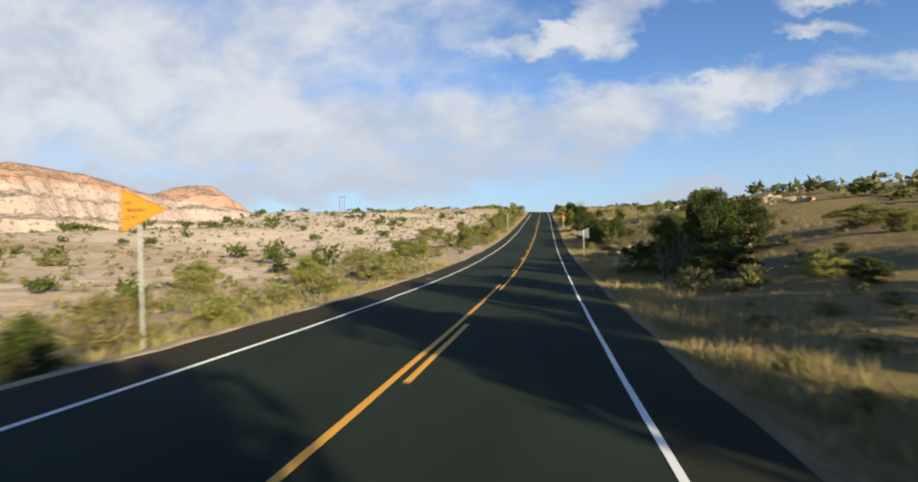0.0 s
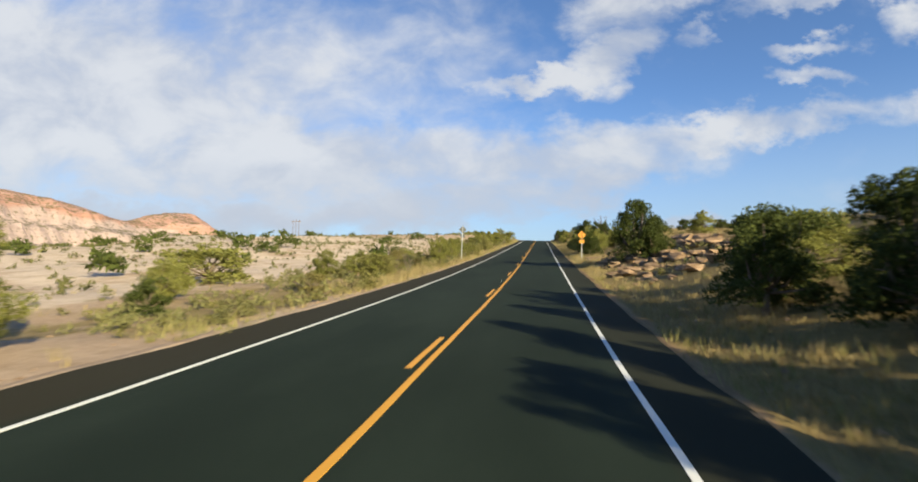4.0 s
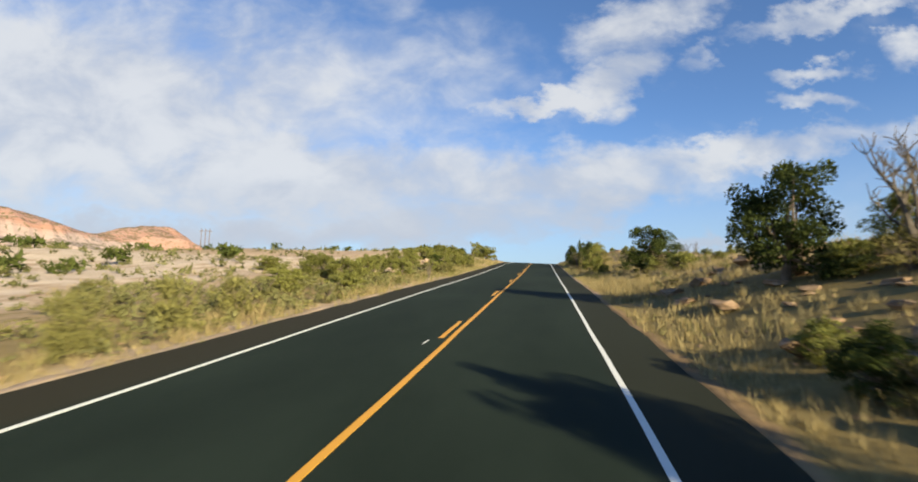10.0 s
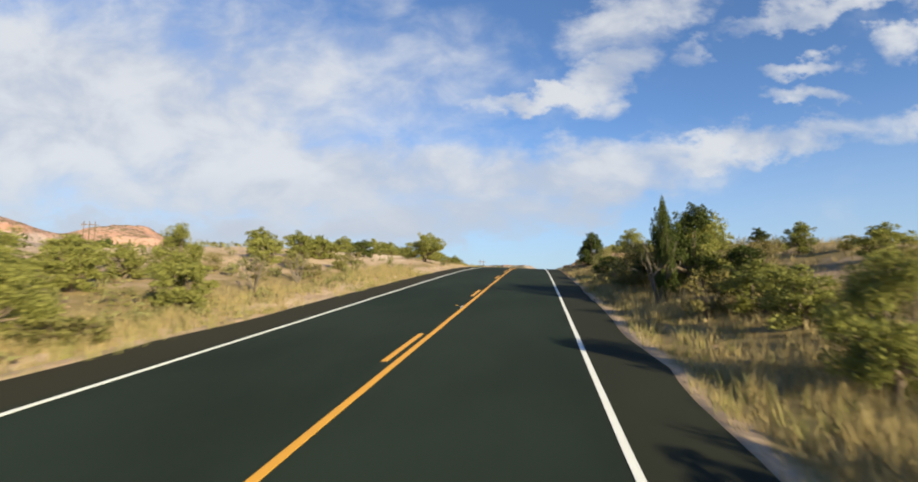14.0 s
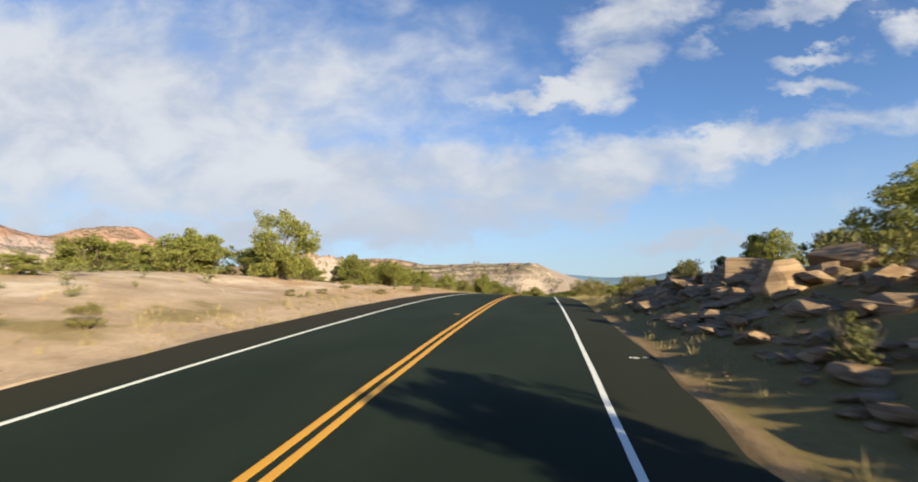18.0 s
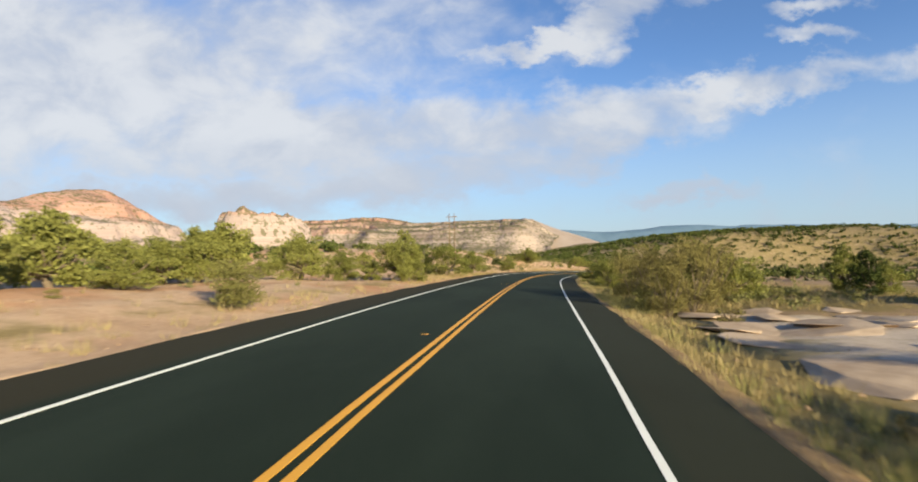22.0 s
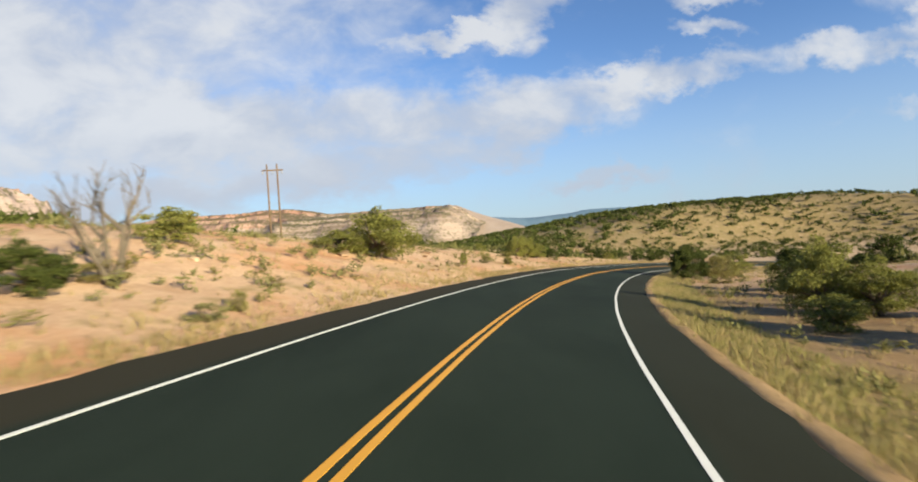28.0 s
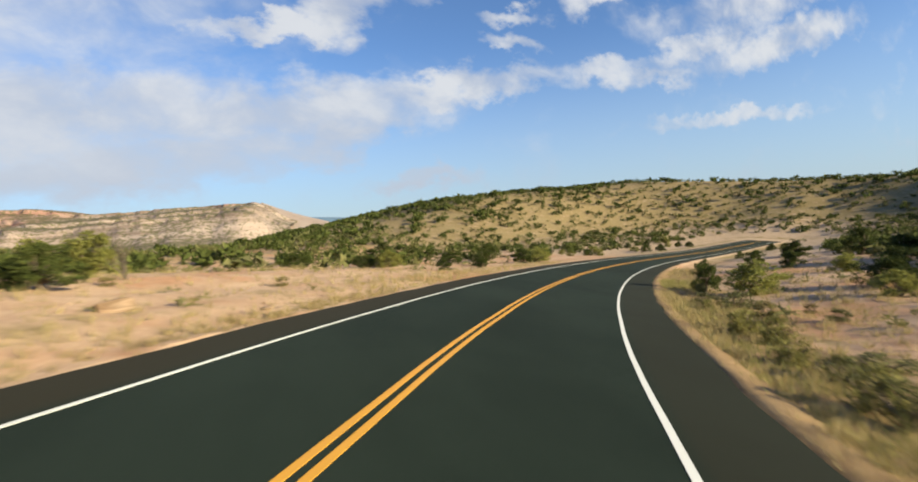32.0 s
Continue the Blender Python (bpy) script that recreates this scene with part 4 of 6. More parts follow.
# the larger plants one by one, as the road passes them
plant("P", -36.0, 13.0, 6.75, 6.00)
plant("P", -34.0, 18.0, 8.10, 6.00)
plant("P", -28.0, 10.0, 6.75, 6.00)
plant("P", -24.0, 16.0, 8.10, 6.00)
plant("P", -18.0, 11.5, 7.42, 6.00)
plant("P", -14.0, 16.0, 8.10, 6.00)
plant("P", -8.0, 10.5, 6.75, 6.00)
plant("P", -4.0, 17.0, 8.10, 6.00)
plant("P", 2.0, 12.0, 7.02, 6.00)
plant("P", 4.0, 18.0, 8.10, 6.00)
plant("P", 8.0, -7.2, 1.20, 1.60)
plant("P", 10.0, 19.5, 8.10, 6.00)
plant("B", 10.5, -7.8, 1.66, 2.49)
plant("O", 10.8, 7.0, 0.45, 0.90)
plant("S", 12.5, 9.4, 0.38, 1.01)
plant("O", 12.7, -12.5, 0.86, 1.55)
plant("J", 13.8, -7.3, 1.05, 1.75)
plant("P", 14.0, 25.0, 8.10, 6.00)
plant("S", 15.6, 8.3, 0.49, 0.98)
plant("S", 16.5, 10.5, 0.51, 1.19)
plant("S", 16.5, 12.1, 0.50, 1.00)
plant("O", 19.9, -8.8, 0.99, 1.98)
plant("P", 20.0, 13.3, 0.92, 1.84)
plant("J", 22.2, 12.9, 1.15, 2.07)
plant("S", 22.2, 9.7, 0.71, 1.42)
plant("O", 22.8, 10.6, 1.10, 1.80)
plant("O", 23.8, -8.4, 1.16, 2.32)
plant("S", 23.9, 8.7, 1.40, 2.00)
plant("P", 26.2, 10.7, 1.81, 3.07)
plant("O", 26.2, -17.7, 1.85, 3.03)
plant("P", 26.4, 9.5, 1.20, 1.70)
plant("S", 28.3, 9.6, 1.60, 2.30)
plant("D", 28.6, 9.6, 2.70, 1.70)
plant("J", 28.8, 19.8, 1.31, 1.74)
plant("D", 29.0, 8.6, 2.60, 1.90)
plant("J", 29.6, -20.1, 2.09, 3.04)
plant("B", 30.3, -7.8, 0.79, 1.58)
plant("J", 30.7, 9.4, 1.00, 1.60)
plant("J", 30.9, -13.0, 1.93, 2.51)
plant("J", 32.4, 9.0, 1.30, 2.20)
plant("S", 32.8, -9.2, 1.38, 3.15)
plant("P", 32.8, 11.4, 4.34, 2.84)
plant("P", 33.0, 14.0, 3.60, 3.60)
plant("J", 33.7, 20.9, 1.38, 3.80)
plant("O", 33.9, 7.6, 1.20, 1.80)
plant("O", 35.6, 8.5, 1.00, 1.30)
plant("P", 38.0, 13.5, 4.40, 4.00)
plant("O", 38.8, -17.2, 1.91, 3.34)
plant("P", 42.0, 12.0, 3.00, 3.50)
plant("O", 44.1, -47.2, 1.49, 3.57)
plant("J", 46.0, 14.0, 3.40, 4.00)
plant("J", 49.0, -12.8, 1.51, 1.59)
plant("O", 49.4, -16.2, 2.08, 4.76)
plant("P", 50.0, 9.6, 0.91, 1.09)
plant("S", 53.5, 8.9, 2.21, 3.32)
plant("J", 57.1, -12.6, 1.89, 4.06)
plant("O", 63.6, 7.6, 1.1, 1.2)
plant("J", 63.9, -16.4, 2.12, 3.43)
plant("P", 63.4, 10.6, 3.3, 2.8)
plant("O", 66.2, -8.0, 1.61, 2.38)
plant("P", 66.5, 8.6, 2.90, 2.60)
plant("J", 68.0, 10.5, 2.40, 2.60)
plant("P", 68.6, 9.6, 3.00, 2.40)
plant("P", 70.1, 9.0, 3.40, 2.60)
plant("J", 71.6, -9.1, 3.42, 2.93)
plant("P", 72.5, 11.5, 2.80, 3.20)
plant("P", 74.3, 9.1, 3.40, 2.80)
plant("P", 76.5, 10.5, 3.00, 3.20)
plant("O", 77.2, -17.2, 2.16, 3.79)
plant("P", 78.8, 8.2, 3.00, 2.80)
plant("J", 79.3, 25.0, 2.60, 4.00)
plant("P", 80.3, 9.0, 3.10, 3.10)
plant("J", 82.5, 11.0, 2.40, 3.00)
plant("J", 83.3, -13.7, 2.02, 2.36)
plant("P", 87.8, 22.5, 0.70, 0.90)
plant("J", 91.3, 22.8, 2.10, 1.30)
plant("J", 91.8, 21.2, 2.30, 2.20)
plant("J", 92.9, -18.6, 2.73, 6.50)
plant("J", 95.6, -8.6, 1.80, 2.20)
plant("O", 95.7, -8.6, 2.00, 3.04)
plant("J", 98.9, -13.5, 2.30, 2.20)
plant("D", 100.0, -7.6, 1.90, 1.20)
plant("J", 104.0, -12.6, 1.90, 2.90)
plant("B", 105.4, -10.1, 2.00, 2.40)
plant("D", 105.7, -10.4, 2.70, 1.80)
plant("P", 103.6, 9.2, 4.90, 4.40)
plant("P", 105.0, 10.6, 3.20, 3.00)
plant("P", 102.6, 10.2, 2.40, 2.60)
plant("O", 111.5, -9.3, 0.71, 1.25)
plant("D", 115.6, 8.6, 1.00, 1.00)
plant("J", 116.6, -8.8, 2.50, 2.70)
plant("D", 117.3, 11.5, 1.90, 1.20)
plant("P", 121.0, 7.7, 2.30, 2.20)
plant("J", 121.5, 19.0, 2.60, 2.80)
plant("J", 122.0, 11.4, 0.80, 1.60)
plant("J", 122.9, -8.6, 2.70, 2.00)
plant("J", 124.0, 19.0, 1.70, 1.80)
plant("J", 124.5, 8.6, 3.00, 2.20)
plant("J", 125.3, 25.0, 1.50, 2.40)
plant("J", 125.6, -8.4, 1.90, 2.00)
plant("J", 127.5, 10.7, 2.60, 2.60)
plant("P", 127.9, 7.9, 2.90, 2.50)
plant("J", 129.6, -11.0, 2.90, 2.40)
plant("J", 130.3, -7.4, 1.30, 1.50)
plant("P", 130.2, 7.3, 1.40, 1.70)
plant("P", 131.7, 8.9, 2.90, 1.80)
plant("D", 134.0, 14.9, 0.90, 1.20)
plant("J", 134.0, 7.2, 2.20, 2.20)
plant("J", 134.6, -8.8, 1.60, 2.40)
plant("O", 134.9, -8.0, 0.99, 1.79)
plant("O", 135.2, -11.1, 1.04, 1.66)
plant("J", 135.3, 15.8, 1.50, 2.40)
plant("J", 135.8, 17.8, 1.10, 2.40)
plant("D", 136.4, 17.4, 1.30, 1.00)
plant("J", 137.1, 8.8, 3.50, 2.50)
plant("P", 138.0, 21.5, 1.90, 2.40)
plant("J", 139.3, 7.3, 2.40, 2.40)
plant("J", 139.8, -8.6, 1.70, 2.40)
plant("O", 141.0, -8.0, 1.30, 2.00)
plant("J", 141.4, 7.1, 2.50, 2.70)
plant("J", 142.6, 8.4, 2.30, 2.40)
plant("J", 143.4, -10.2, 1.79, 2.39)
plant("O", 143.5, -7.6, 1.60, 1.80)
plant("P", 143.8, 11.6, 3.00, 2.60)
plant("P", 145.7, 10.4, 3.50, 2.90)
plant("O", 145.7, -6.9, 2.70, 1.20)
plant("O", 146.0, -7.0, 2.90, 1.60)
plant("O", 148.0, -7.3, 2.20, 1.80)
plant("J", 149.5, 11.4, 1.90, 2.20)
plant("O", 150.0, -7.2, 1.90, 1.60)
plant("O", 152.0, -7.5, 2.00, 1.80)
plant("B", 152.6, 7.2, 0.90, 1.20)
plant("P", 153.4, 6.9, 1.10, 1.50)
plant("J", 153.6, -12.8, 2.52, 2.52)
plant("O", 155.0, -7.4, 1.80, 1.60)
plant("J", 155.4, 7.2, 0.90, 1.20)
plant("O", 158.0, -7.6, 1.70, 1.60)
plant("O", 161.0, -7.6, 1.50, 1.60)
plant("J", 171.0, -7.8, 1.20, 2.40)
plant("B", 161.2, 12.3, 1.20, 2.20)
plant("J", 168.6, -10.2, 1.50, 2.40)
plant("D", 161.8, 12.9, 4.40, 3.30)
plant("J", 162.6, 11.6, 1.20, 2.00)
plant("O", 171.6, -11.0, 0.59, 1.36)
plant("P", 164.2, 10.4, 4.30, 4.30)
plant("J", 163.0, 13.6, 2.20, 2.60)
plant("J", 178.4, -11.1, 1.80, 3.00)
plant("J", 180.2, -13.7, 1.91, 3.28)
plant("J", 180.2, 11.2, 1.30, 2.40)
plant("D", 181.0, 11.8, 1.90, 1.60)
plant("J", 182.1, 16.6, 0.60, 1.40)
plant("J", 182.5, -10.9, 1.90, 2.60)
plant("J", 182.6, 14.2, 0.70, 1.20)
plant("J", 186.9, 10.6, 1.2, 1.8)
plant("J", 183.3, -19.3, 1.28, 2.55)
plant("S", 190.6, 6.6, 0.62, 0.95)
plant("S", 192.1, 6.3, 0.55, 0.9)
plant("S", 188.7, 6.9, 0.7, 1.0)
plant("S", 186.8, 6.5, 0.5, 0.8)
plant("S", 195.4, 6.7, 0.6, 0.8)
plant("S", 377.1, 9.9, 1.01, 1.97)
plant("P", 190.2, 11.2, 3.80, 4.80)
plant("J", 184.2, -8.8, 1.70, 2.00)
plant("P", 187.9, 10.2, 1.5, 2.0)
plant("D", 185.6, -6.8, 1.70, 1.10)
plant("B", 186.5, 11.3, 1.20, 1.50)
plant("J", 191.4, -7.8, 1.30, 2.20)
plant("B", 192.9, -7.1, 1.04, 1.31)
plant("S", 194.2, 6.4, 0.6, 0.9)
plant("J", 195.7, -8.8, 1.40, 1.75)
plant("P", 195.9, 8.0, 1.10, 1.30)
plant("J", 198.0, -11.5, 1.50, 2.40)
plant("S", 196.9, 6.8, 0.70, 1.30)
plant("P", 197.4, 10.3, 1.00, 1.30)
plant("J", 199.1, -7.9, 1.58, 1.54)
plant("J", 199.5, 7.8, 1.90, 1.90)
plant("B", 200.3, 8.2, 1.70, 1.80)
plant("J", 202.5, 12.3, 1.10, 1.60)
plant("J", 202.9, -15.0, 2.20, 2.40)
plant("J", 205.1, 7.4, 2.20, 1.70)
plant("B", 205.6, 7.9, 2.20, 1.80)
plant("J", 205.8, -7.9, 2.00, 2.40)
plant("O", 206.4, -6.9, 0.71, 2.36)
plant("J", 207.3, -14.0, 1.90, 2.30)
plant("J", 209.0, -12.5, 2.20, 2.80)
plant("P", 216.7, 7.2, 3.90, 0.90)
plant("J", 218.4, 9.0, 3.0, 2.4)
plant("J", 210.6, -7.4, 1.80, 2.00)
plant("J", 210.9, -12.9, 1.27, 2.17)
plant("J", 211.6, -12.1, 1.90, 2.00)
plant("B", 212.6, 7.4, 1.50, 1.60)
plant("D", 214.3, 16.9, 1.00, 1.10)
plant("J", 215.2, -13.5, 1.50, 2.07)
plant("D", 215.5, -8.1, 1.62, 1.35)
plant("J", 215.7, -11.6, 2.40, 2.10)
plant("J", 215.9, -16.5, 1.64, 2.69)
plant("J", 216.1, 14.0, 1.40, 2.20)
plant("P", 216.2, 16.6, 0.70, 0.80)
plant("D", 216.8, 7.0, 2.60, 1.60)
plant("P", 217.6, 8.4, 3.5, 2.2)
plant("J", 220.4, 9.6, 2.6, 2.2)
plant("P", 219.6, 8.0, 3.3, 1.7)
plant("D", 219.5, -8.3, 1.58, 1.42)
plant("B", 221.4, 7.4, 2.20, 2.90)
plant("J", 221.6, 14.0, 1.50, 1.50)
plant("B", 222.0, -8.8, 0.90, 1.65)
plant("P", 222.6, 7.6, 1.30, 2.20)
plant("O", 223.6, -10.6, 1.09, 1.54)
plant("S", 223.9, 6.9, 1.20, 1.80)
plant("J", 224.3, 25.7, 1.00, 1.80)
plant("J", 224.6, -12.7, 1.68, 2.02)
plant("O", 226.4, -9.0, 1.05, 1.47)
plant("S", 226.6, 6.4, 0.80, 2.00)
plant("J", 226.9, -14.6, 1.80, 2.20)
plant("J", 228.3, -12.6, 1.90, 2.20)
plant("S", 230.0, 7.6, 1.20, 2.00)
plant("J", 230.6, -12.2, 1.70, 1.70)
plant("J", 231.2, -12.7, 1.48, 3.91)
plant("S", 234.0, 8.3, 1.30, 2.40)
plant("S", 236.3, 7.1, 1.20, 1.80)
plant("O", 240.1, 8.0, 2.20, 1.70)
plant("P", 242.3, -13.2, 1.72, 2.42)
plant("S", 245.2, 8.2, 1.30, 2.00)
plant("P", 247.6, 8.0, 3.30, 2.60)
plant("J", 248.0, 15.6, 1.30, 1.50)
plant("P", 249.2, 7.8, 3.00, 2.30)
plant("S", 249.7, -7.1, 0.55, 0.71)
plant("J", 265.0, 14.8, 3.50, 4.20)
plant("J", 251.3, -9.4, 2.80, 5.44)
plant("S", 252.5, 12.9, 1.50, 2.40)
plant("J", 253.1, -19.3, 2.20, 2.85)
plant("S", 255.6, 7.4, 0.90, 1.00)
plant("J", 262.2, -25.8, 2.20, 3.88)
plant("O", 262.6, 12.3, 1.20, 1.90)
plant("J", 262.9, -16.5, 0.97, 1.94)
plant("S", 264.2, 11.6, 1.60, 1.40)
plant("S", 266.8, 12.7, 1.70, 2.20)
plant("B", 272.5, -8.8, 0.42, 0.76)
plant("S", 274.0, 10.0, 1.20, 1.40)
plant("J", 272.6, 13.4, 2.20, 2.40)
plant("J", 269.0, 14.6, 2.00, 2.40)
plant("P", 276.9, 14.4, 2.5, 2.4)
plant("J", 277.7, -28.6, 3.10, 5.25)
plant("S", 277.8, 10.8, 1.60, 1.50)
plant("J", 279.1, -14.5, 4.90, 5.30)
plant("O", 279.6, 11.5, 1.50, 1.70)
plant("P", 280.3, 15.6, 2.4, 2.6)
plant("J", 280.6, -23.2, 3.00, 4.75)
plant("J", 282.1, -22.5, 3.30, 4.60)
plant("P", 282.4, 14.2, 1.60, 1.60)
plant("P", 283.2, 11.7, 1.20, 1.60)
plant("J", 284.0, -19.5, 2.80, 4.00)
plant("J", 285.0, -26.0, 4.00, 5.00)
plant("S", 286.3, 12.5, 1.20, 1.80)
plant("J", 288.3, -36.3, 3.80, 6.50)
plant("J", 289.0, -18.0, 1.70, 3.60)
plant("J", 290.0, -34.1, 3.80, 5.03)
plant("J", 292.0, -24.0, 3.60, 5.00)
plant("B", 292.1, 8.7, 0.80, 0.80)
plant("J", 293.0, -19.5, 1.80, 3.40)
plant("J", 294.1, -47.8, 3.80, 5.70)
plant("B", 297.4, 12.6, 2.00, 2.40)
plant("J", 298.0, -17.0, 3.20, 4.00)
plant("B", 298.7, 10.9, 2.70, 2.90)
plant("J", 300.0, -27.0, 4.00, 5.00)
plant("P", 300.2, 12.4, 2.20, 2.40)
plant("J", 300.6, -14.1, 3.00, 4.50)
plant("J", 303.0, -19.0, 3.60, 4.60)
plant("B", 305.8, 13.1, 2.20, 3.60)
plant("J", 306.1, -21.9, 2.60, 3.47)
plant("J", 309.0, -16.0, 3.20, 4.00)
plant("O", 312.0, -7.8, 1.83, 2.70)
plant("J", 315.0, -18.0, 3.40, 4.40)
plant("S", 315.3, 32.2, 2.00, 6.43)
plant("J", 315.8, 27.5, 3.80, 6.50)
plant("J", 317.8, 23.6, 3.80, 4.56)
plant("J", 320.0, -15.0, 3.00, 4.00)
plant("J", 320.6, -24.9, 4.20, 5.17)
plant("J", 320.8, 25.8, 3.80, 5.07)
plant("B", 322.0, 9.5, 3.70, 3.00)
plant("B", 322.6, 7.7, 3.40, 2.90)
plant("B", 326.2, 7.2, 3.10, 2.60)
plant("J", 327.1, -13.0, 3.20, 4.00)
plant("B", 328.4, 8.5, 3.60, 1.40)
plant("J", 328.7, -19.7, 4.19, 4.97)
plant("J", 329.0, 13.0, 2.90, 5.00)
plant("J", 330.1, -11.5, 2.30, 2.88)
plant("J", 330.5, 11.5, 3.00, 3.20)
plant("P", 331.3, 21.6, 2.80, 2.30)
plant("J", 333.5, -7.6, 2.9, 2.9)
plant("J", 332.9, -8.0, 3.95, 3.7)
plant("J", 333.0, 13.5, 2.90, 4.50)
plant("J", 333.0, -10.3, 1.61, 2.05)
plant("J", 333.2, 23.6, 2.30, 2.40)
plant("B", 333.5, 9.4, 2.80, 3.20)
plant("J", 333.8, -23.4, 4.26, 4.26)
plant("J", 334.5, 21.9, 3.49, 2.72)
plant("D", 337.7, -7.8, 3.01, 1.37)
plant("P", 342.9, 15.7, 3.10, 2.90)
plant("J", 343.4, 7.7, 2.90, 2.60)
plant("B", 343.6, 9.8, 3.00, 3.30)
plant("B", 343.8, 14.1, 3.10, 2.70)
plant("J", 344.4, 12.6, 3.00, 3.00)
plant("J", 346.3, -7.6, 3.41, 5.03)
plant("P", 347.0, 17.5, 3.00, 3.40)
plant("B", 347.6, 8.0, 2.60, 3.00)
plant("J", 349.3, -17.5, 1.87, 2.37)
plant("P", 350.0, -11.5, 3.10, 3.44)
plant("J", 354.1, 7.7, 2.85, 4.43)
plant("O", 355.4, 9.9, 3.39, 4.28)
plant("J", 355.8, -13.1, 2.49, 2.76)
plant("J", 356.5, -6.9, 2.86, 3.37)
plant("S", 369.2, 9.0, 0.58, 1.66)
plant("O", 370.8, -8.0, 0.85, 1.57)
plant("J", 373.4, -11.6, 2.17, 2.42)
plant("B", 375.1, -10.7, 1.25, 1.78)
plant("S", 378.1, 9.3, 0.93, 1.86)
plant("J", 378.5, -6.7, 2.63, 3.11)
plant("J", 378.8, -12.7, 2.16, 2.27)
plant("P", 383.9, -13.5, 1.45, 1.74)
plant("P", 386.4, -10.9, 1.51, 2.01)
plant("P", 387.7, -11.6, 0.97, 1.45)
plant("S", 387.8, -6.8, 0.67, 1.35)
plant("D", 388.9, -11.0, 3.95, 3.28)
plant("B", 389.0, -11.2, 0.91, 1.75)
plant("O", 389.4, -7.1, 0.71, 0.76)
plant("P", 392.2, 15.9, 4.20, 4.60)
plant("J", 395.2, -15.4, 1.70, 3.01)
plant("J", 400.7, 13.6, 2.50, 2.80)
plant("J", 402.0, 12.0, 3.40, 3.20)
plant("S", 405.0, 13.5, 2.00, 2.60)
plant("J", 405.5, -13.2, 1.60, 3.40)
plant("J", 407.6, -11.8, 3.60, 5.60)
plant("J", 411.5, 14.5, 2.60, 3.20)
plant("P", 416.1, 14.1, 3.00, 3.20)
plant("J", 416.7, -9.2, 1.2, 0.8)
plant("S", 422.0, -9.4, 0.54, 1.39)
plant("J", 425.2, -8.2, 0.86, 1.16)
plant("O", 425.6, -10.6, 0.90, 1.22)
plant("P", 430.6, 7.5, 3.3, 2.4)
plant("P", 431.8, 8.1, 3.50, 4.00)
plant("B", 433.0, 10.6, 2.80, 3.20)
plant("O", 438.7, 8.7, 1.84, 1.7)
plant("O", 434.7, -12.2, 0.8, 2.4)
plant("O", 437.6, 11.2, 3.00, 3.60)
plant("J", 446.4, -15.2, 3.3, 4.6)
plant("J", 442.8, -14.6, 2.9, 3.6)
plant("J", 444.6, -14.2, 2.8, 3.2)
plant("J", 447.0, -13.4, 2.3, 2.6)
plant("S", 448.3, 6.8, 0.89, 1.13)
plant("O", 449.1, 6.8, 0.80, 0.98)
plant("S", 452.1, 8.3, 0.46, 1.50)
plant("O", 452.4, 6.8, 0.62, 1.11)
plant("P", 452.8, -15.1, 1.12, 1.68)
plant("P", 452.9, -14.0, 1.60, 2.21)
plant("J", 466.0, -38.0, 3.2, 4.6)
plant("D", 456.4, -15.0, 1.96, 1.15)
plant("J", 457.6, -18.4, 2.18, 2.82)
plant("S", 463.3, 8.0, 0.93, 1.86)
plant("P", 469.8, 24.4, 1.46, 3.24)
plant("P", 472.0, 7.9, 1.90, 1.70)
plant("P", 487.1, -14.3, 1.58, 2.63)
plant("P", 488.2, -50.8, 2.31, 3.85)
plant("P", 492.0, 26.2, 4.25, 6.50)
plant("P", 492.1, 22.6, 1.82, 3.18)
plant("P", 504.3, 22.1, 2.86, 3.43)
plant("P", 507.8, -19.9, 2.77, 3.36)
plant("P", 513.4, -37.5, 2.20, 4.00)
plant("P", 525.7, -55.4, 2.49, 4.97)
plant("P", 527.9, 17.8, 2.45, 4.08)

plant("P", 30.6, 11.6, 4.50, 3.40)
plant("P", 32.4, 9.6, 1.50, 2.40)
plant("P", 34.6, 8.9, 1.40, 2.20)
plant("P", 36.6, 9.6, 1.70, 2.40)
plant("P", 40.0, 11.0, 3.20, 3.20)
plant("P", 41.5, 9.4, 1.60, 2.40)
plant("P", 35.8, 11.4, 2.60, 3.00)
plant("P", 44.6, 12.6, 3.00, 3.00)
plant("S", 50.6, 12.4, 0.8, 1.3)
plant("S", 60.4, 9.6, 0.7, 1.1)
plant("J", 304.0, -16.0, 2.90, 2.60)
plant("J", 306.5, -14.5, 2.30, 2.60)
plant("J", 311.0, -17.0, 2.60, 3.00)
plant("J", 314.0, -13.5, 2.10, 2.80)
plant("J", 318.5, -15.8, 2.40, 4.40)
plant("P", 398.0, 19.0, 2.60, 3.20)
plant("J", 380.5, 14.0, 1.40, 2.00)
plant("S", 371.0, 12.5, 0.90, 1.60)
plant("S", 383.0, 10.5, 0.80, 1.40)
plant("P", 214.4, 9.0, 1.7, 2.2)
plant("J", 212.0, 8.6, 1.5, 2.2)
plant("J", 209.5, 8.4, 1.5, 1.9)
plant("B", 216.2, 10.0, 2.0, 2.4)
plant("S", 222.5, 9.0, 1.60, 2.20)
plant("P", 225.0, 8.6, 1.60, 2.40)
plant("P", 229.0, 9.2, 1.70, 2.40)
plant("P", 232.0, 7.4, 1.30, 2.20)
plant("B", 320.6, 8.9, 3.20, 3.00)
plant("B", 324.0, 10.8, 3.60, 3.20)
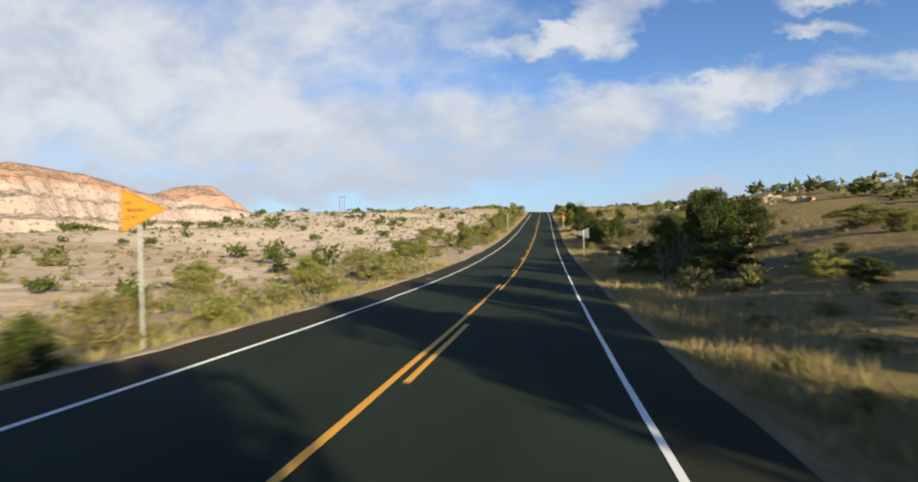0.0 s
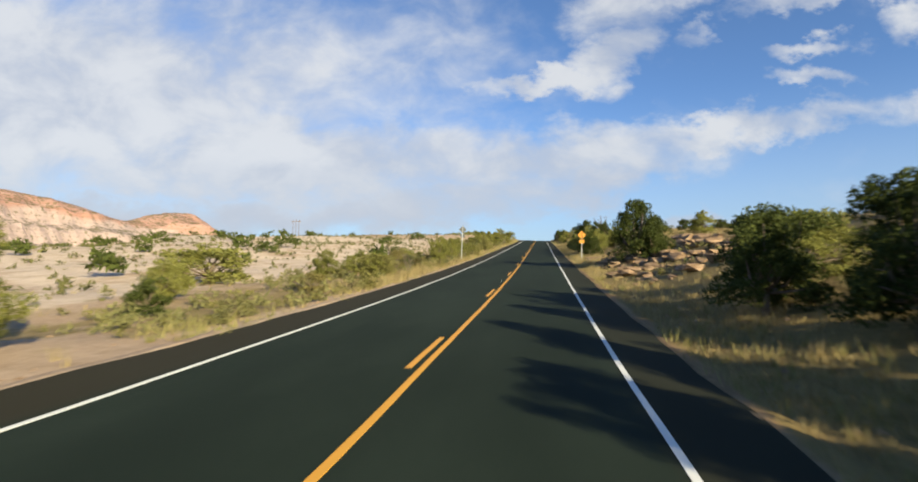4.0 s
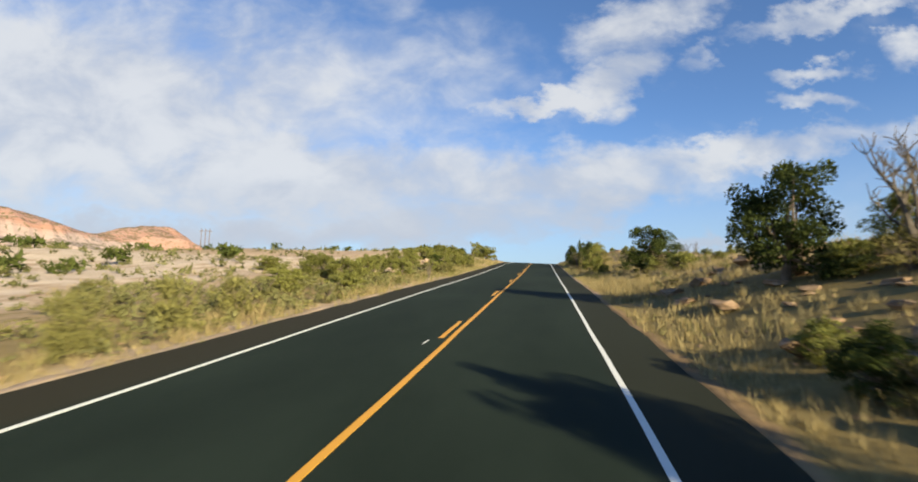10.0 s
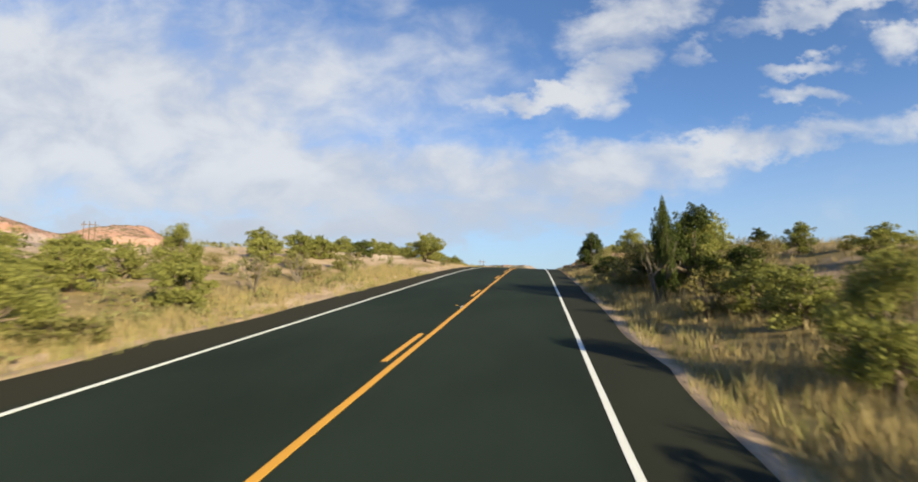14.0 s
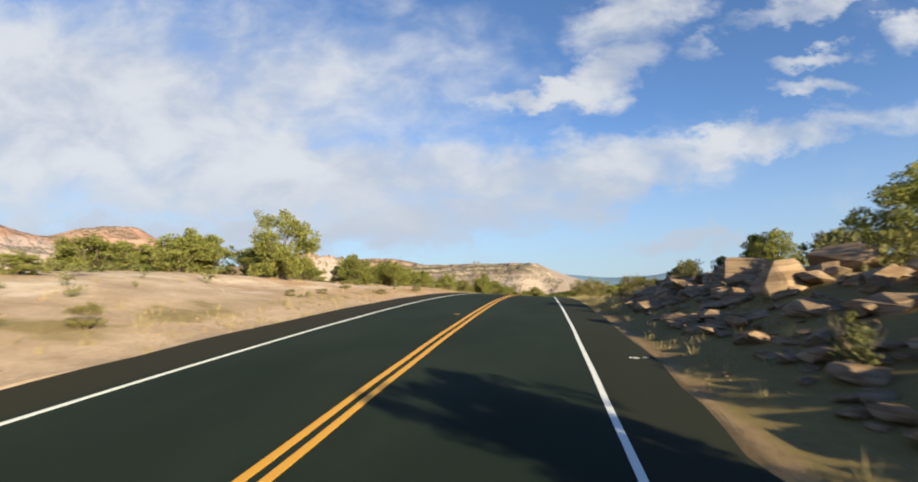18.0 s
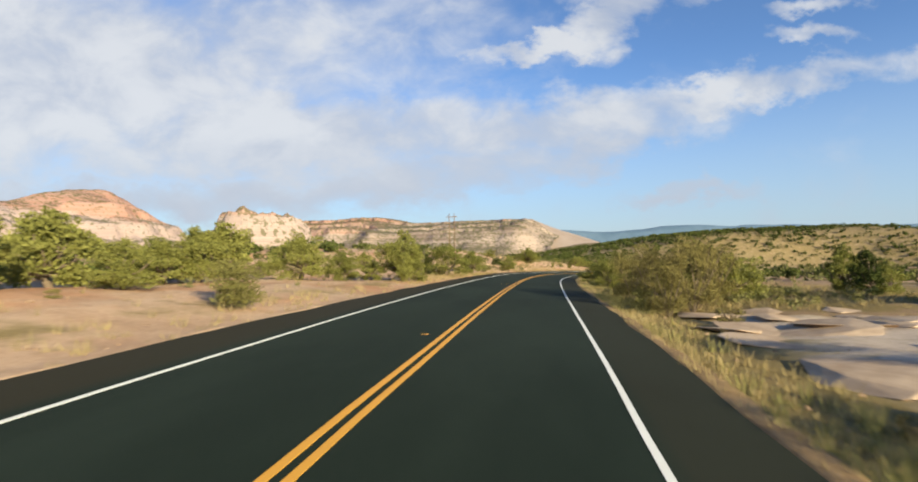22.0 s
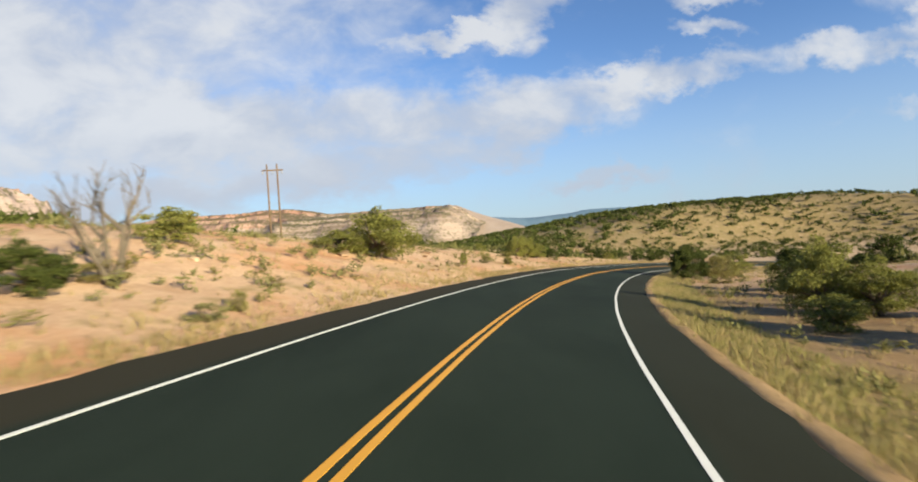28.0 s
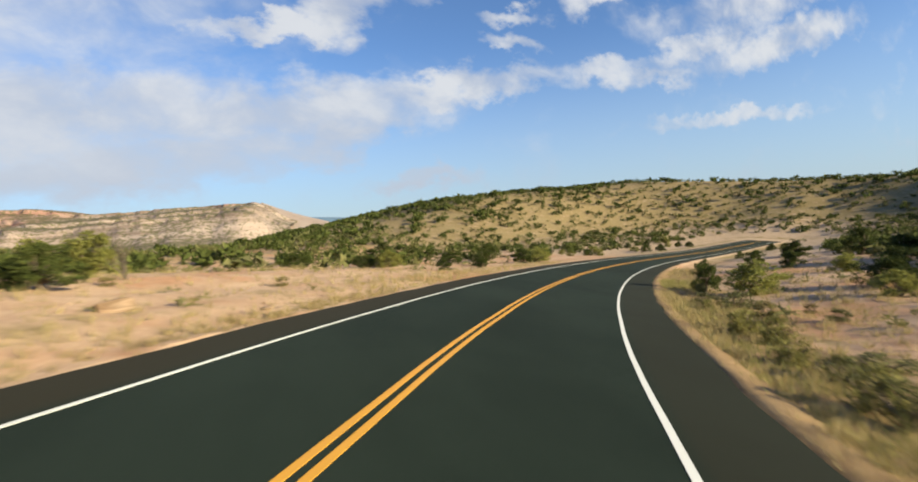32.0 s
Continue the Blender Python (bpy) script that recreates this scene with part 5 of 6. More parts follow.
plant("B", 319.2, 7.6, 2.40, 2.40)
plant("O", 320.2, 6.8, 1.20, 1.60)

# ---- loose scrub, grass and stones ----
def build_scatter():
    rng = np.random.default_rng(21)
    taken = [(o.matrix_world.translation.x, o.matrix_world.translation.y) for o in scene.objects if "category" in o and o["category"] in ("tree", "shrub", "dead tree")]
    taken = np.array(taken)
    made = 0
    while made < 340:
        s = rng.uniform(-5, 475)
        side = -1 if rng.random() < 0.62 else 1
        lush = side < 0 and 78 < s < 232
        green = side > 0 and s > 425
        d = side * (half_width(s) + 1.5 + (9 if lush else 6 if green else 34) * rng.random() ** 1.5)
        bare = (side < 0 and (232 < s < 335 or s > 375)) or (side > 0 and 280 < s < 320)
        if (bare and rng.random() < 0.75) or (not lush and not green and rng.random() < 0.35):
            continue
        p = road_point(s, d)
        if np.hypot(taken[:, 0] - p[0], taken[:, 1] - p[1]).min() < 0.9:
            continue
        kind = rng.choice(["S", "B"]) if bare or (side < 0 and 205 < s < 330) else rng.choice(["S", "O", "B", "P", "J"], p=[0.30, 0.34, 0.06, 0.08, 0.22] if lush else [0.45, 0.40, 0.10, 0.03, 0.02] if green else [0.50, 0.20, 0.13, 0.09, 0.08])
        if kind in "PJ" and abs(d) < half_width(s) + 4.5:
            continue
        tall = rng.uniform(0.4, 1.25 if lush else 0.85) if kind in "SOB" else rng.uniform(1.0, 1.7)
        plant(kind, s, d, tall, tall * rng.uniform(1.1, 1.8))
        made += 1


def clump_field(name, label, mat, places, sizes, count, length, width, seed):
    """Many far bushes in one mesh."""
    rng = np.random.default_rng(seed)
    base = [sprigs(rng, rng.normal(size=(5, 3)) * [0.24, 0.24, 0.12] + [0, 0, 0.42], [0.26] * 5, int(count * 1.35), length * 0.92, width, 0.4, 0.5) for k in range(6)]
    verts, faces, first = [], [], 0
    for k, (p, size) in enumerate(zip(places, sizes)):
        v, f = base[k % 6]
        a = rng.random() * 6.28
        turned = np.stack([v[:, 0] * math.cos(a) - v[:, 1] * math.sin(a), v[:, 0] * math.sin(a) + v[:, 1] * math.cos(a), np.maximum(v[:, 2], 0) * 0.9], 1)
        verts.append(turned * size + p)
        faces.append(f + first)
        first += len(v)
    tagged(new(name, mesh_of(name, np.concatenate(verts), np.concatenate(faces), mat)), label, "scrub", kind="stuff")


def build_far_scrub():
    rng = np.random.default_rng(5)
    xs, ys = [], []
    for x0, x1, y0, y1, n in ((-40, 360, 440, 830, 30000), (-190, -18, -5, 300, 6500), (30, 150, -10, 430, 4300), (-170, -20, 330, 560, 3200), (-330, 420, -30, 900, 4200)):
        xs.append(rng.uniform(x0, x1, n))
        ys.append(rng.uniform(y0, y1, n))
    x, y = np.concatenate(xs), np.concatenate(ys)
    s, d = nearest(x, y)
    out = np.abs(d) - half_width(s)
    patch = rough(x, y, 45, 80)
    _, rock, _, _ = zones(x, y, s, d)
    slope = (x < -15) & (y < 320)
    keep = (out > np.where(y > 440, 16, np.where(slope, 11, 28))) & (rng.random(len(x)) < np.clip(np.where(y > 440, 0.62, 0.64) + np.where(y > 440, 0.35, 0.45) * patch - np.where(slope, 0.1, 0.55) * rock, 0.05, 1))
    keep &= (np.hypot(x + 108, y - 481) > 36)
    x, y, s, d, out, slope = x[keep], y[keep], s[keep], d[keep], out[keep], slope[keep]
    z = land(x, y, s, d)
    p = np.stack([x, y, z - 0.1], 1)
    big = rng.random(len(x)) < np.where(slope, 0.06, np.where((y > 430) & (x > 10), 0.32, 0.2))
    close = big & (out < 75)
    big &= ~close
    clump_field("near_juniper_scrub", "low dark green junipers over the near slopes", PINYON, p[close], rng.uniform(1.6, 3.2, close.sum()), 70, 0.25, 0.13, 35)
    clump_field("juniper_scrub", "scattered dark green junipers over far slopes", PINYON, p[big], rng.uniform(1.8, 4.6, big.sum()), 28, 0.36, 0.20, 31)
    clump_field("sage_scrub", "low grey-green sagebrush over far slopes", SAGE, p[~big & ~close], np.where(slope[~big & ~close], 0.65, 1.5) * rng.uniform(0.8, 1.9, (~big & ~close).sum()), 12, 0.42, 0.20, 32)


def build_near_sage():
    rng = np.random.default_rng(6)
    s, side = rng.uniform(-10, 520, 11500), np.where(rng.random(11500) < 0.6, -1, 1)
    s[:3200], side[:3200] = rng.uniform(15, 236, 3200), -1
    out = np.where(np.arange(11500) < 3200, 1.6 + 13 * rng.random(11500), 3.0 + 34 * rng.random(11500) ** 0.9)
    s[4600:5900], side[4600:5900], out[4600:5900] = rng.uniform(30, 225, 1300), -1, 1.4 + 9 * rng.random(1300)
    s[5900:7100], side[5900:7100], out[5900:7100] = rng.uniform(355, 470, 1200), -1, 2 + 26 * rng.random(1200)
    s[3200:4600], side[3200:4600] = rng.uniform(322, 352, 1400), 1
    out[3200:4600] = 1.2 + 13 * rng.random(1400)
    s[7100:7700], side[7100:7700], out[7100:7700] = rng.uniform(352, 430, 600), 1, 1.2 + 20 * rng.random(600)
    d = side * (half_width(s) + out)
    p = road_point(s, d)
    patch = rough(p[:, 0], p[:, 1], 14, 81)
    _, rock, _, _ = zones(p[:, 0], p[:, 1], s, d)
    keep = rng.random(len(s)) < np.clip(0.55 + 0.6 * patch - 0.7 * rock, 0.05, 1)
    keep &= (d > 0) | (s < 44) | (s > 74) | (d < -9.5)
    s, d, p = s[keep], d[keep], p[keep]
    p[:, 2] = land(p[:, 0], p[:, 1], s, d) - 0.05
    pick = rng.random(len(s)) < 0.6
    clump_field("low_sage", "low grey-green sage and weeds beside the road", SAGE, p[pick], rng.uniform(0.35, 0.95, pick.sum()), 34, 0.27, 0.10, 33)
    clump_field("low_weeds", "yellow-green weeds beside the road", OLIVE, p[~pick], rng.uniform(0.3, 0.8, (~pick).sum()), 34, 0.29, 0.085, 34)


def tufts(name, label, mat, s, d, tall, blades, width, rng):
    """Many tufts of bent blades in one mesh."""
    p = road_point(s, d)
    z = land(p[:, 0], p[:, 1], s, d)
    m = len(s)
    a = rng.random((m, blades)) * 6.28
    spread, bend = rng.uniform(0, 0.13, (m, blades)), rng.uniform(0.1, 0.55, (m, blades))
    bx, by = p[:, 0:1] + spread * np.cos(a), p[:, 1:2] + spread * np.sin(a)
    h = tall[:, None] * rng.uniform(0.6, 1.15, (m, blades))
    tx, ty = bx + np.cos(a) * bend * h, by + np.sin(a) * bend * h
    w = width * rng.uniform(0.7, 1.6, (m, blades))
    q = rng.random((m, blades)) * 6.28
    zz = z[:, None] - 0.02 + 0 * bx
    v = np.stack([np.stack([bx - w * np.cos(q), by - w * np.sin(q), zz], -1), np.stack([bx + w * np.cos(q), by + w * np.sin(q), zz], -1), np.stack([tx, ty, zz + h], -1)], 2)
    ob = new(name, mesh_of(name, v.reshape(-1, 3), np.arange(m * blades * 3).reshape(-1, 3), mat))
    tagged(ob, label, "grass", kind="stuff")


def build_grass():
    for side, name, seed, n in ((-1, "left_verge_grass", 8, 14000), (1, "right_verge_grass", 9, 48000)):
        rng = np.random.default_rng(seed)
        s = rng.uniform(-8, 500, n) if side < 0 else np.where(rng.random(n) < 0.66, rng.uniform(-8, 298, n), rng.uniform(298, 500, n))
        s[:4500] = s[:4500] if side < 0 else rng.uniform(321, 356, 4500)
        s[4500:6800] = s[4500:6800] if side < 0 else rng.uniform(276, 300, 2300)
        out = 0.22 + np.where(rng.random(n) < (0.6 if side < 0 else 0.4), 2.6 * rng.random(n) ** 1.3, 20 * rng.random(n))
        d = side * (half_width(s) + out)
        p = road_point(s, d)
        keep = rng.random(n) < np.clip(0.62 + 0.8 * rough(p[:, 0], p[:, 1], 11, 82), 0.08, 1) * (np.where((s > 244) & (s < 276), 0.12, np.where((s > 299) & (s < 320) & (out > 2.2), 0.12, np.where((s > 350) & (s < 428) & (out > 1.3), 0.3, 1))) if side > 0 else np.where((s > 236) & (s < 330), 0.35, np.where((s > 46) & (s < 74), 0.12, np.where(s > 340, 1.25, 0.9))))
        s, d, p, out = s[keep], d[keep], p[keep], out[keep]
        tall = rng.uniform(0.14, 0.42, len(s)) * np.where(out < 1.2, 0.7, 1.0) * (1.0 if side < 0 else np.where((s < 240) & (s > 80), 1.3, 1.0)) * (1 + 0.5 * np.clip(rough(p[:, 0], p[:, 1], 7, 83), 0, 1))
        tufts(name, "dry straw-coloured bunch grass along the pavement", STRAW, s, d, tall * (1.0 if side < 0 else 0.85), 10, 0.008, rng)
    rng = np.random.default_rng(14)
    n = 20000
    s = np.where(rng.random(n) < 0.5, rng.uniform(355, 475, n), rng.uniform(0, 300, n))
    out = np.where(s > 340, 0.3 + 24 * rng.random(n) ** 1.4, 0.2 + 5 * rng.random(n) ** 1.2)
    p = road_point(s, half_width(s) + out)
    keep = rng.random(n) < np.clip(0.45 + 1.0 * rough(p[:, 0], p[:, 1], 6, 85), 0.03, 1) * np.where((s > 244) & (s < 276), 0.2, np.where((s > 350) & (s < 428) & (out > 1.3), 0.3, 1))
    s, out = s[keep], out[keep]
    tufts("right_field_grass", "straw-yellow bunch grass over the open soil", STRAW, s, half_width(s) + out, rng.uniform(0.16, 0.40, len(s)), 9, 0.010, rng)
    n = 7000
    s = rng.uniform(340, 480, n)
    out = 0.4 + 22 * rng.random(n) ** 1.3
    p = road_point(s, -half_width(s) - out)
    keep = rng.random(n) < np.clip(0.35 + 1.0 * rough(p[:, 0], p[:, 1], 7, 86), 0.02, 1)
    s, out = s[keep], out[keep]
    tufts("left_sand_grass", "sparse straw-coloured grass on the red sand", STRAW, s, -half_width(s) - out, rng.uniform(0.12, 0.32, len(s)), 8, 0.010, rng)
    rng = np.random.default_rng(15)
    for side, s0, s1, reach, n in ((1, 96, 150, 3.2, 3600), (1, 168, 240, 7.0, 5200), (1, -5, 60, 3.0, 1800), (-1, 84, 236, 3.0, 6500), (1, 355, 420, 6.0, 700), (1, 270, 470, 1.0, 5200), (-1, 352, 470, 1.2, 3000), (1, 46, 62, 4.0, 900)):
        s = rng.uniform(s0, s1, n)
        out = 0.12 + reach * rng.random(n) ** 1.2
        keep = rng.random(n) < np.clip(0.5 + 1.1 * rough(s, out * 2 + 50 * side, 5, 87), 0.05, 1)
        s, out = s[keep], out[keep]
        tufts("tall_straw", "tall pale straw grass thick along the verge", STRAW, s, side * (pavement(s, side) + out), rng.uniform(0.25, 0.58, len(s)) * np.where((out < 0.8) | (s > 300), 0.55, 1.0), 11, 0.009, rng)
    rng = np.random.default_rng(10)
    n = 18000
    s = np.where(rng.random(n) < 0.6, rng.uniform(298, 480, n), rng.uniform(-6, 235, n))
    side = np.where((s > 240) | (rng.random(n) < 0.4), 1, -1)
    out = 0.3 + 2.8 * rng.random(n) ** 1.2
    keep = (rng.random(n) < np.clip(0.6 + 0.9 * rough(s, out, 9, 84), 0.05, 1)) & ((s < 296) | (s > 320) | (out < 1.8)) & ((side > 0) | (s < 44) | (s > 74))
    s, side, out = s[keep], side[keep], out[keep]
    tufts("green_verge_grass", "yellow-green grass strip beside the pavement", FRESH_GRASS, s, side * (half_width(s) + out - 0.2), rng.uniform(0.15, 0.5, len(s)) * np.where(s > 340, 0.62, 1.0), 9, 0.010, rng)


def make_rock(seed, flat, mat=None):
    rng = np.random.default_rng(seed)
    bm = bmesh.new()
    for k in range(15):
        n = rng.normal(size=3)
        n /= np.abs(n).max() ** 0.75 * np.linalg.norm(n) ** 0.25
        bm.verts.new((n[0] * 0.5, n[1] * 0.42, n[2] * 0.5 * flat))
    made = bmesh.ops.convex_hull(bm, input=list(bm.verts))
    bmesh.ops.delete(bm, geom=[g for g in made["geom_interior"] + made["geom_unused"] if isinstance(g, bmesh.types.BMVert)], context="VERTS")
    bmesh.ops.bevel(bm, geom=list(bm.edges), offset=0.022, segments=1, affect="EDGES", clamp_overlap=True)
    for v in bm.verts:
        v.co += Vector(noise.noise_vector(v.co * 3.0 + Vector((seed, 0, 0)))) * 0.02
    me = bpy.data.meshes.new("rock")
    bm.to_mesh(me)
    bm.free()
    me.materials.append(mat or ROCK)
    return me


ROCKS = [make_rock(700 + k, 0.34) for k in range(6)] + [make_rock(720 + k, 0.62) for k in range(4)]
PALE_ROCKS = [make_rock(740 + k, 0.34, PALE_ROCK) for k in range(5)] + [make_rock(760 + k, 0.62, PALE_ROCK) for k in range(4)]


def rock_at(s, d, size, label, group, slab=True, pale=False):
    x, y, z = spot(s, d)
    stock, flat = (PALE_ROCKS, 5) if pale else (ROCKS, 6)
    ob = new("sandstone_slab" if slab else "boulder", stock[dice.randrange(flat) if slab else flat + dice.randrange(4)])
    ob.matrix_world = pose(x, y, z + size * 0.09, dice.uniform(-9, 9), dice.uniform(-9, 9), dice.random() * 360) @ Matrix.Diagonal((size, size * dice.uniform(0.7, 1.1), size * dice.uniform(0.8, 1.2), 1))
    return tagged(ob, label, "rock", group)


def build_rocks():
    rng = np.random.default_rng(12)
    for s0, s1, d0, d1, count, big, label in (
            (90, 116, 6.9, 16, 190, 1.5, "flat weathered sandstone slab on the shaded bank"),
            (96, 112, 6.6, 11.5, 130, 1.4, "flat weathered sandstone slab on the shaded bank"),
            (150, 178, 7.2, 15, 80, 1.3, "flat weathered sandstone slab on the shaded bank"),
            (246, 276, 6.4, 11.0, 430, 1.1, "broken tan sandstone slab on the rocky cutting"),
            (44, 62, 8.0, 16, 26, 1.3, "pale sandstone block beside the shrubs"),
            (398, 456, -14, -6.6, 40, 1.1, "crumbling pink sandstone slab on the sandy verge"),
            (12, 60, -17, -7.5, 26, 1.0, "pale sandstone block among the scrub"),
            (238, 320, -20, -7.5, 14, 0.7, "small pink sandstone slab on the bare sand")):
        for k in range(count):
            size = big * (0.22 + 0.9 * rng.random() ** 2.2)
            rock_at(rng.uniform(s0, s1), rng.uniform(d0, d1), size, label, "slabs of one bank", s0 != 245 or k % 2 == 0)
    for s, d, size in ((262, 9.2, 2.0), (258, 10.5, 1.7), (266, 9.8, 1.9), (270, 10.6, 1.6), (263.5, 11.5, 1.9), (255, 9.4, 1.5), (268, 8.4, 1.3),
                       (53, 8.9, 1.3), (54.5, 10.5, 1.1), (50, 11.2, 0.9), (381, -12.5, 0.9), (382, -11.4, 0.7)):
        rock_at(s, d, size, "large rounded tan sandstone boulder", "boulders", False)
    for k in range(34):
        s, d, size = rng.uniform(299, 321), rng.uniform(7.8, 17), rng.uniform(1.4, 3.6)
        ob = rock_at(s, d, size, "broad flat plate of bare pale sandstone", "slickrock plates", True, True)
        ob.matrix_world = Matrix.Translation((0, 0, -0.085 * size)) @ ob.matrix_world @ Matrix.Diagonal((1, 1, 0.20, 1))
    for s0, s1, d0, d1, count, big, label in (
            (40, 53, 7.6, 15, 90, 0.9, "broken pale sandstone slab on the slope"),
            (50, 56, 18, 23, 16, 1.7, "pale sandstone ledge block on the hillside"),
            (60, 76, 22, 31, 34, 1.9, "pale sandstone ledge block on the hillside"),
            (88, 94, 21, 25, 16, 1.5, "pale sandstone ledge block on the hillside"),
            (245, 252, 15.5, 19, 30, 1.7, "weathered tan outcrop block on the hill"),
            (203, 209, -15.5, -10.5, 14, 1.5, "pale sandstone block among junipers"),
            (180, 188, -13, -9.5, 10, 1.2, "pale sandstone block among junipers"),
            (384, 394, -14, -10, 10, 0.8, "pink sandstone block on the sandy verge")):
        for k in range(count):
            rock_at(rng.uniform(s0, s1), rng.uniform(d0, d1), big * (0.3 + 0.8 * rng.random() ** 1.6), label, "blocks of one ledge", k % 3 > 0, True)
    for k in range(42):
        rock_at(rng.uniform(278, 298), rng.uniform(7.6, 20), 0.16 + 1.1 * rng.random() ** 3, "small pale sandstone slab on brown soil", "slabs on open soil")
    n = 9500
    s, side = rng.uniform(-8, 480, n), np.where(rng.random(n) < 0.5, -1, 1)
    out = 0.35 + np.where(rng.random(n) < 0.5, 2.0 * rng.random(n), 16 * rng.random(n))
    d = side * (half_width(s) + out)
    p = road_point(s, d)
    p[:, 2] = land(p[:, 0], p[:, 1], s, d)
    shape = np.array([[1, 0, 0], [-.5, .8, 0], [-.5, -.8, 0], [.1, .1, .6], [0, 0, -.4]])
    tri = np.array([[0, 1, 3], [1, 2, 3], [2, 0, 3], [1, 0, 4], [2, 1, 4], [0, 2, 4]])
    a = rng.random(n) * 6.28
    size = 0.025 + 0.10 * rng.random(n) ** 4
    v = np.stack([shape[:, 0] * np.cos(a)[:, None] - shape[:, 1] * np.sin(a)[:, None], shape[:, 0] * np.sin(a)[:, None] + shape[:, 1] * np.cos(a)[:, None], shape[None, :, 2] + 0 * a[:, None]], -1)
    v = v * size[:, None, None] * rng.uniform(0.7, 1.3, (n, 5, 1)) + p[:, None, :]
    x, y, z = spot(279.5, 9.6)
    limbs, twigs = DEAD[1]
    ob = empty("fallen_branch", (x, y, z + 0.12), 35, (1.7, 1.7, 2.6), (78, 12))
    tagged(hung("limb", limbs, ob), kind="stuff")
    tagged(hung("twig_crown", twigs, ob), kind="stuff")
    tagged(ob, "grey fallen dead juniper branch lying on brown soil", "branch")
    ob = new("gravel", mesh_of("gravel", v.reshape(-1, 3), (tri[None] + 5 * np.arange(n)[:, None, None]).reshape(-1, 3), ROCK))
    tagged(ob, "loose gravel and small tan stones on the verge", "gravel", kind="stuff")


# ---- signs and power poles ----
def letters(text, size, at, parent, mat, name="lettering"):
    cu = bpy.data.curves.new(name, "FONT")
    cu.body, cu.size, cu.align_x, cu.align_y, cu.extrude = text, size, "CENTER", "CENTER", 0.001
    cu.space_character = 1.05
    tmp = new(name, cu)
    me = bpy.data.meshes.new_from_object(tmp.evaluated_get(bpy.context.evaluated_depsgraph_get()))
    bpy.data.objects.remove(tmp)
    me.materials.clear()
    me.materials.append(mat)
    ob = new(name, me)
    ob.parent = parent
    ob.matrix_basis = pose(*at, 90, 0, 0)
    return ob


def post(ob, tall):
    """A steel U-channel post."""
    bm = bmesh.new()
    w, k, t = 0.04, 0.028, 0.005
    section = [(-w, 0), (-w + 0.015, 0), (-0.016, k), (0.016, k), (w - 0.015, 0), (w, 0), (w, t), (w - 0.012, t), (0.020, k + t), (-0.020, k + t), (-w + 0.012, t), (-w, t)]
    low = [bm.verts.new((x, y, -0.4)) for x, y in section]
    top = [bm.verts.new((x, y, tall)) for x, y in section]
    bm.faces.new(low[::-1])
    bm.faces.new(top)
    for q in range(len(section)):
        bm.faces.new((low[q], low[(q + 1) % 12], top[(q + 1) % 12], top[q]))
    bmesh.ops.recalc_face_normals(bm, faces=bm.faces)
    return part("post", bm, STEEL, ob, "galvanised steel channel post")


def rounded(outline, r, steps=4):
    """Corners of a flat outline turned into small arcs."""
    done = []
    n = len(outline)
    for k in range(n):
        p, a, b = Vector(outline[k]), Vector(outline[k - 1]), Vector(outline[(k + 1) % n])
        u, v = (a - p).normalized(), (b - p).normalized()
        for q in range(steps + 1):
            f = q / steps
            c = (p + u * r) * (1 - f) ** 2 + p * 2 * f * (1 - f) + (p + v * r) * f ** 2
            done.append((c.x, c.y))
    return done


def ring_strip(bm, outline, inset, width, y):
    """A thin border line inside an outline about its middle."""
    mid = Vector((sum(p[0] for p in outline) / len(outline), sum(p[1] for p in outline) / len(outline)))
    def shrunk(by):
        return [bm.verts.new((mid.x + (p[0] - mid.x) * by, y, mid.y + (p[1] - mid.y) * by)) for p in outline]
    a, b = shrunk(1 - inset), shrunk(1 - inset - width)
    for k in range(len(a)):
        bm.faces.new((a[k], a[(k + 1) % len(a)], b[(k + 1) % len(a)], b[k]))
    return bm


def bolts(ob, heights, y):
    for z in heights:
        bm = bmesh.new()
        bmesh.ops.create_cone(bm, cap_ends=True, segments=6, radius1=0.011, radius2=0.009, depth=0.008, matrix=Matrix.Translation((0, y, z)) @ Matrix.Rotation(radians(90), 4, "X"))
        part("bolt", bm, STEEL, ob)


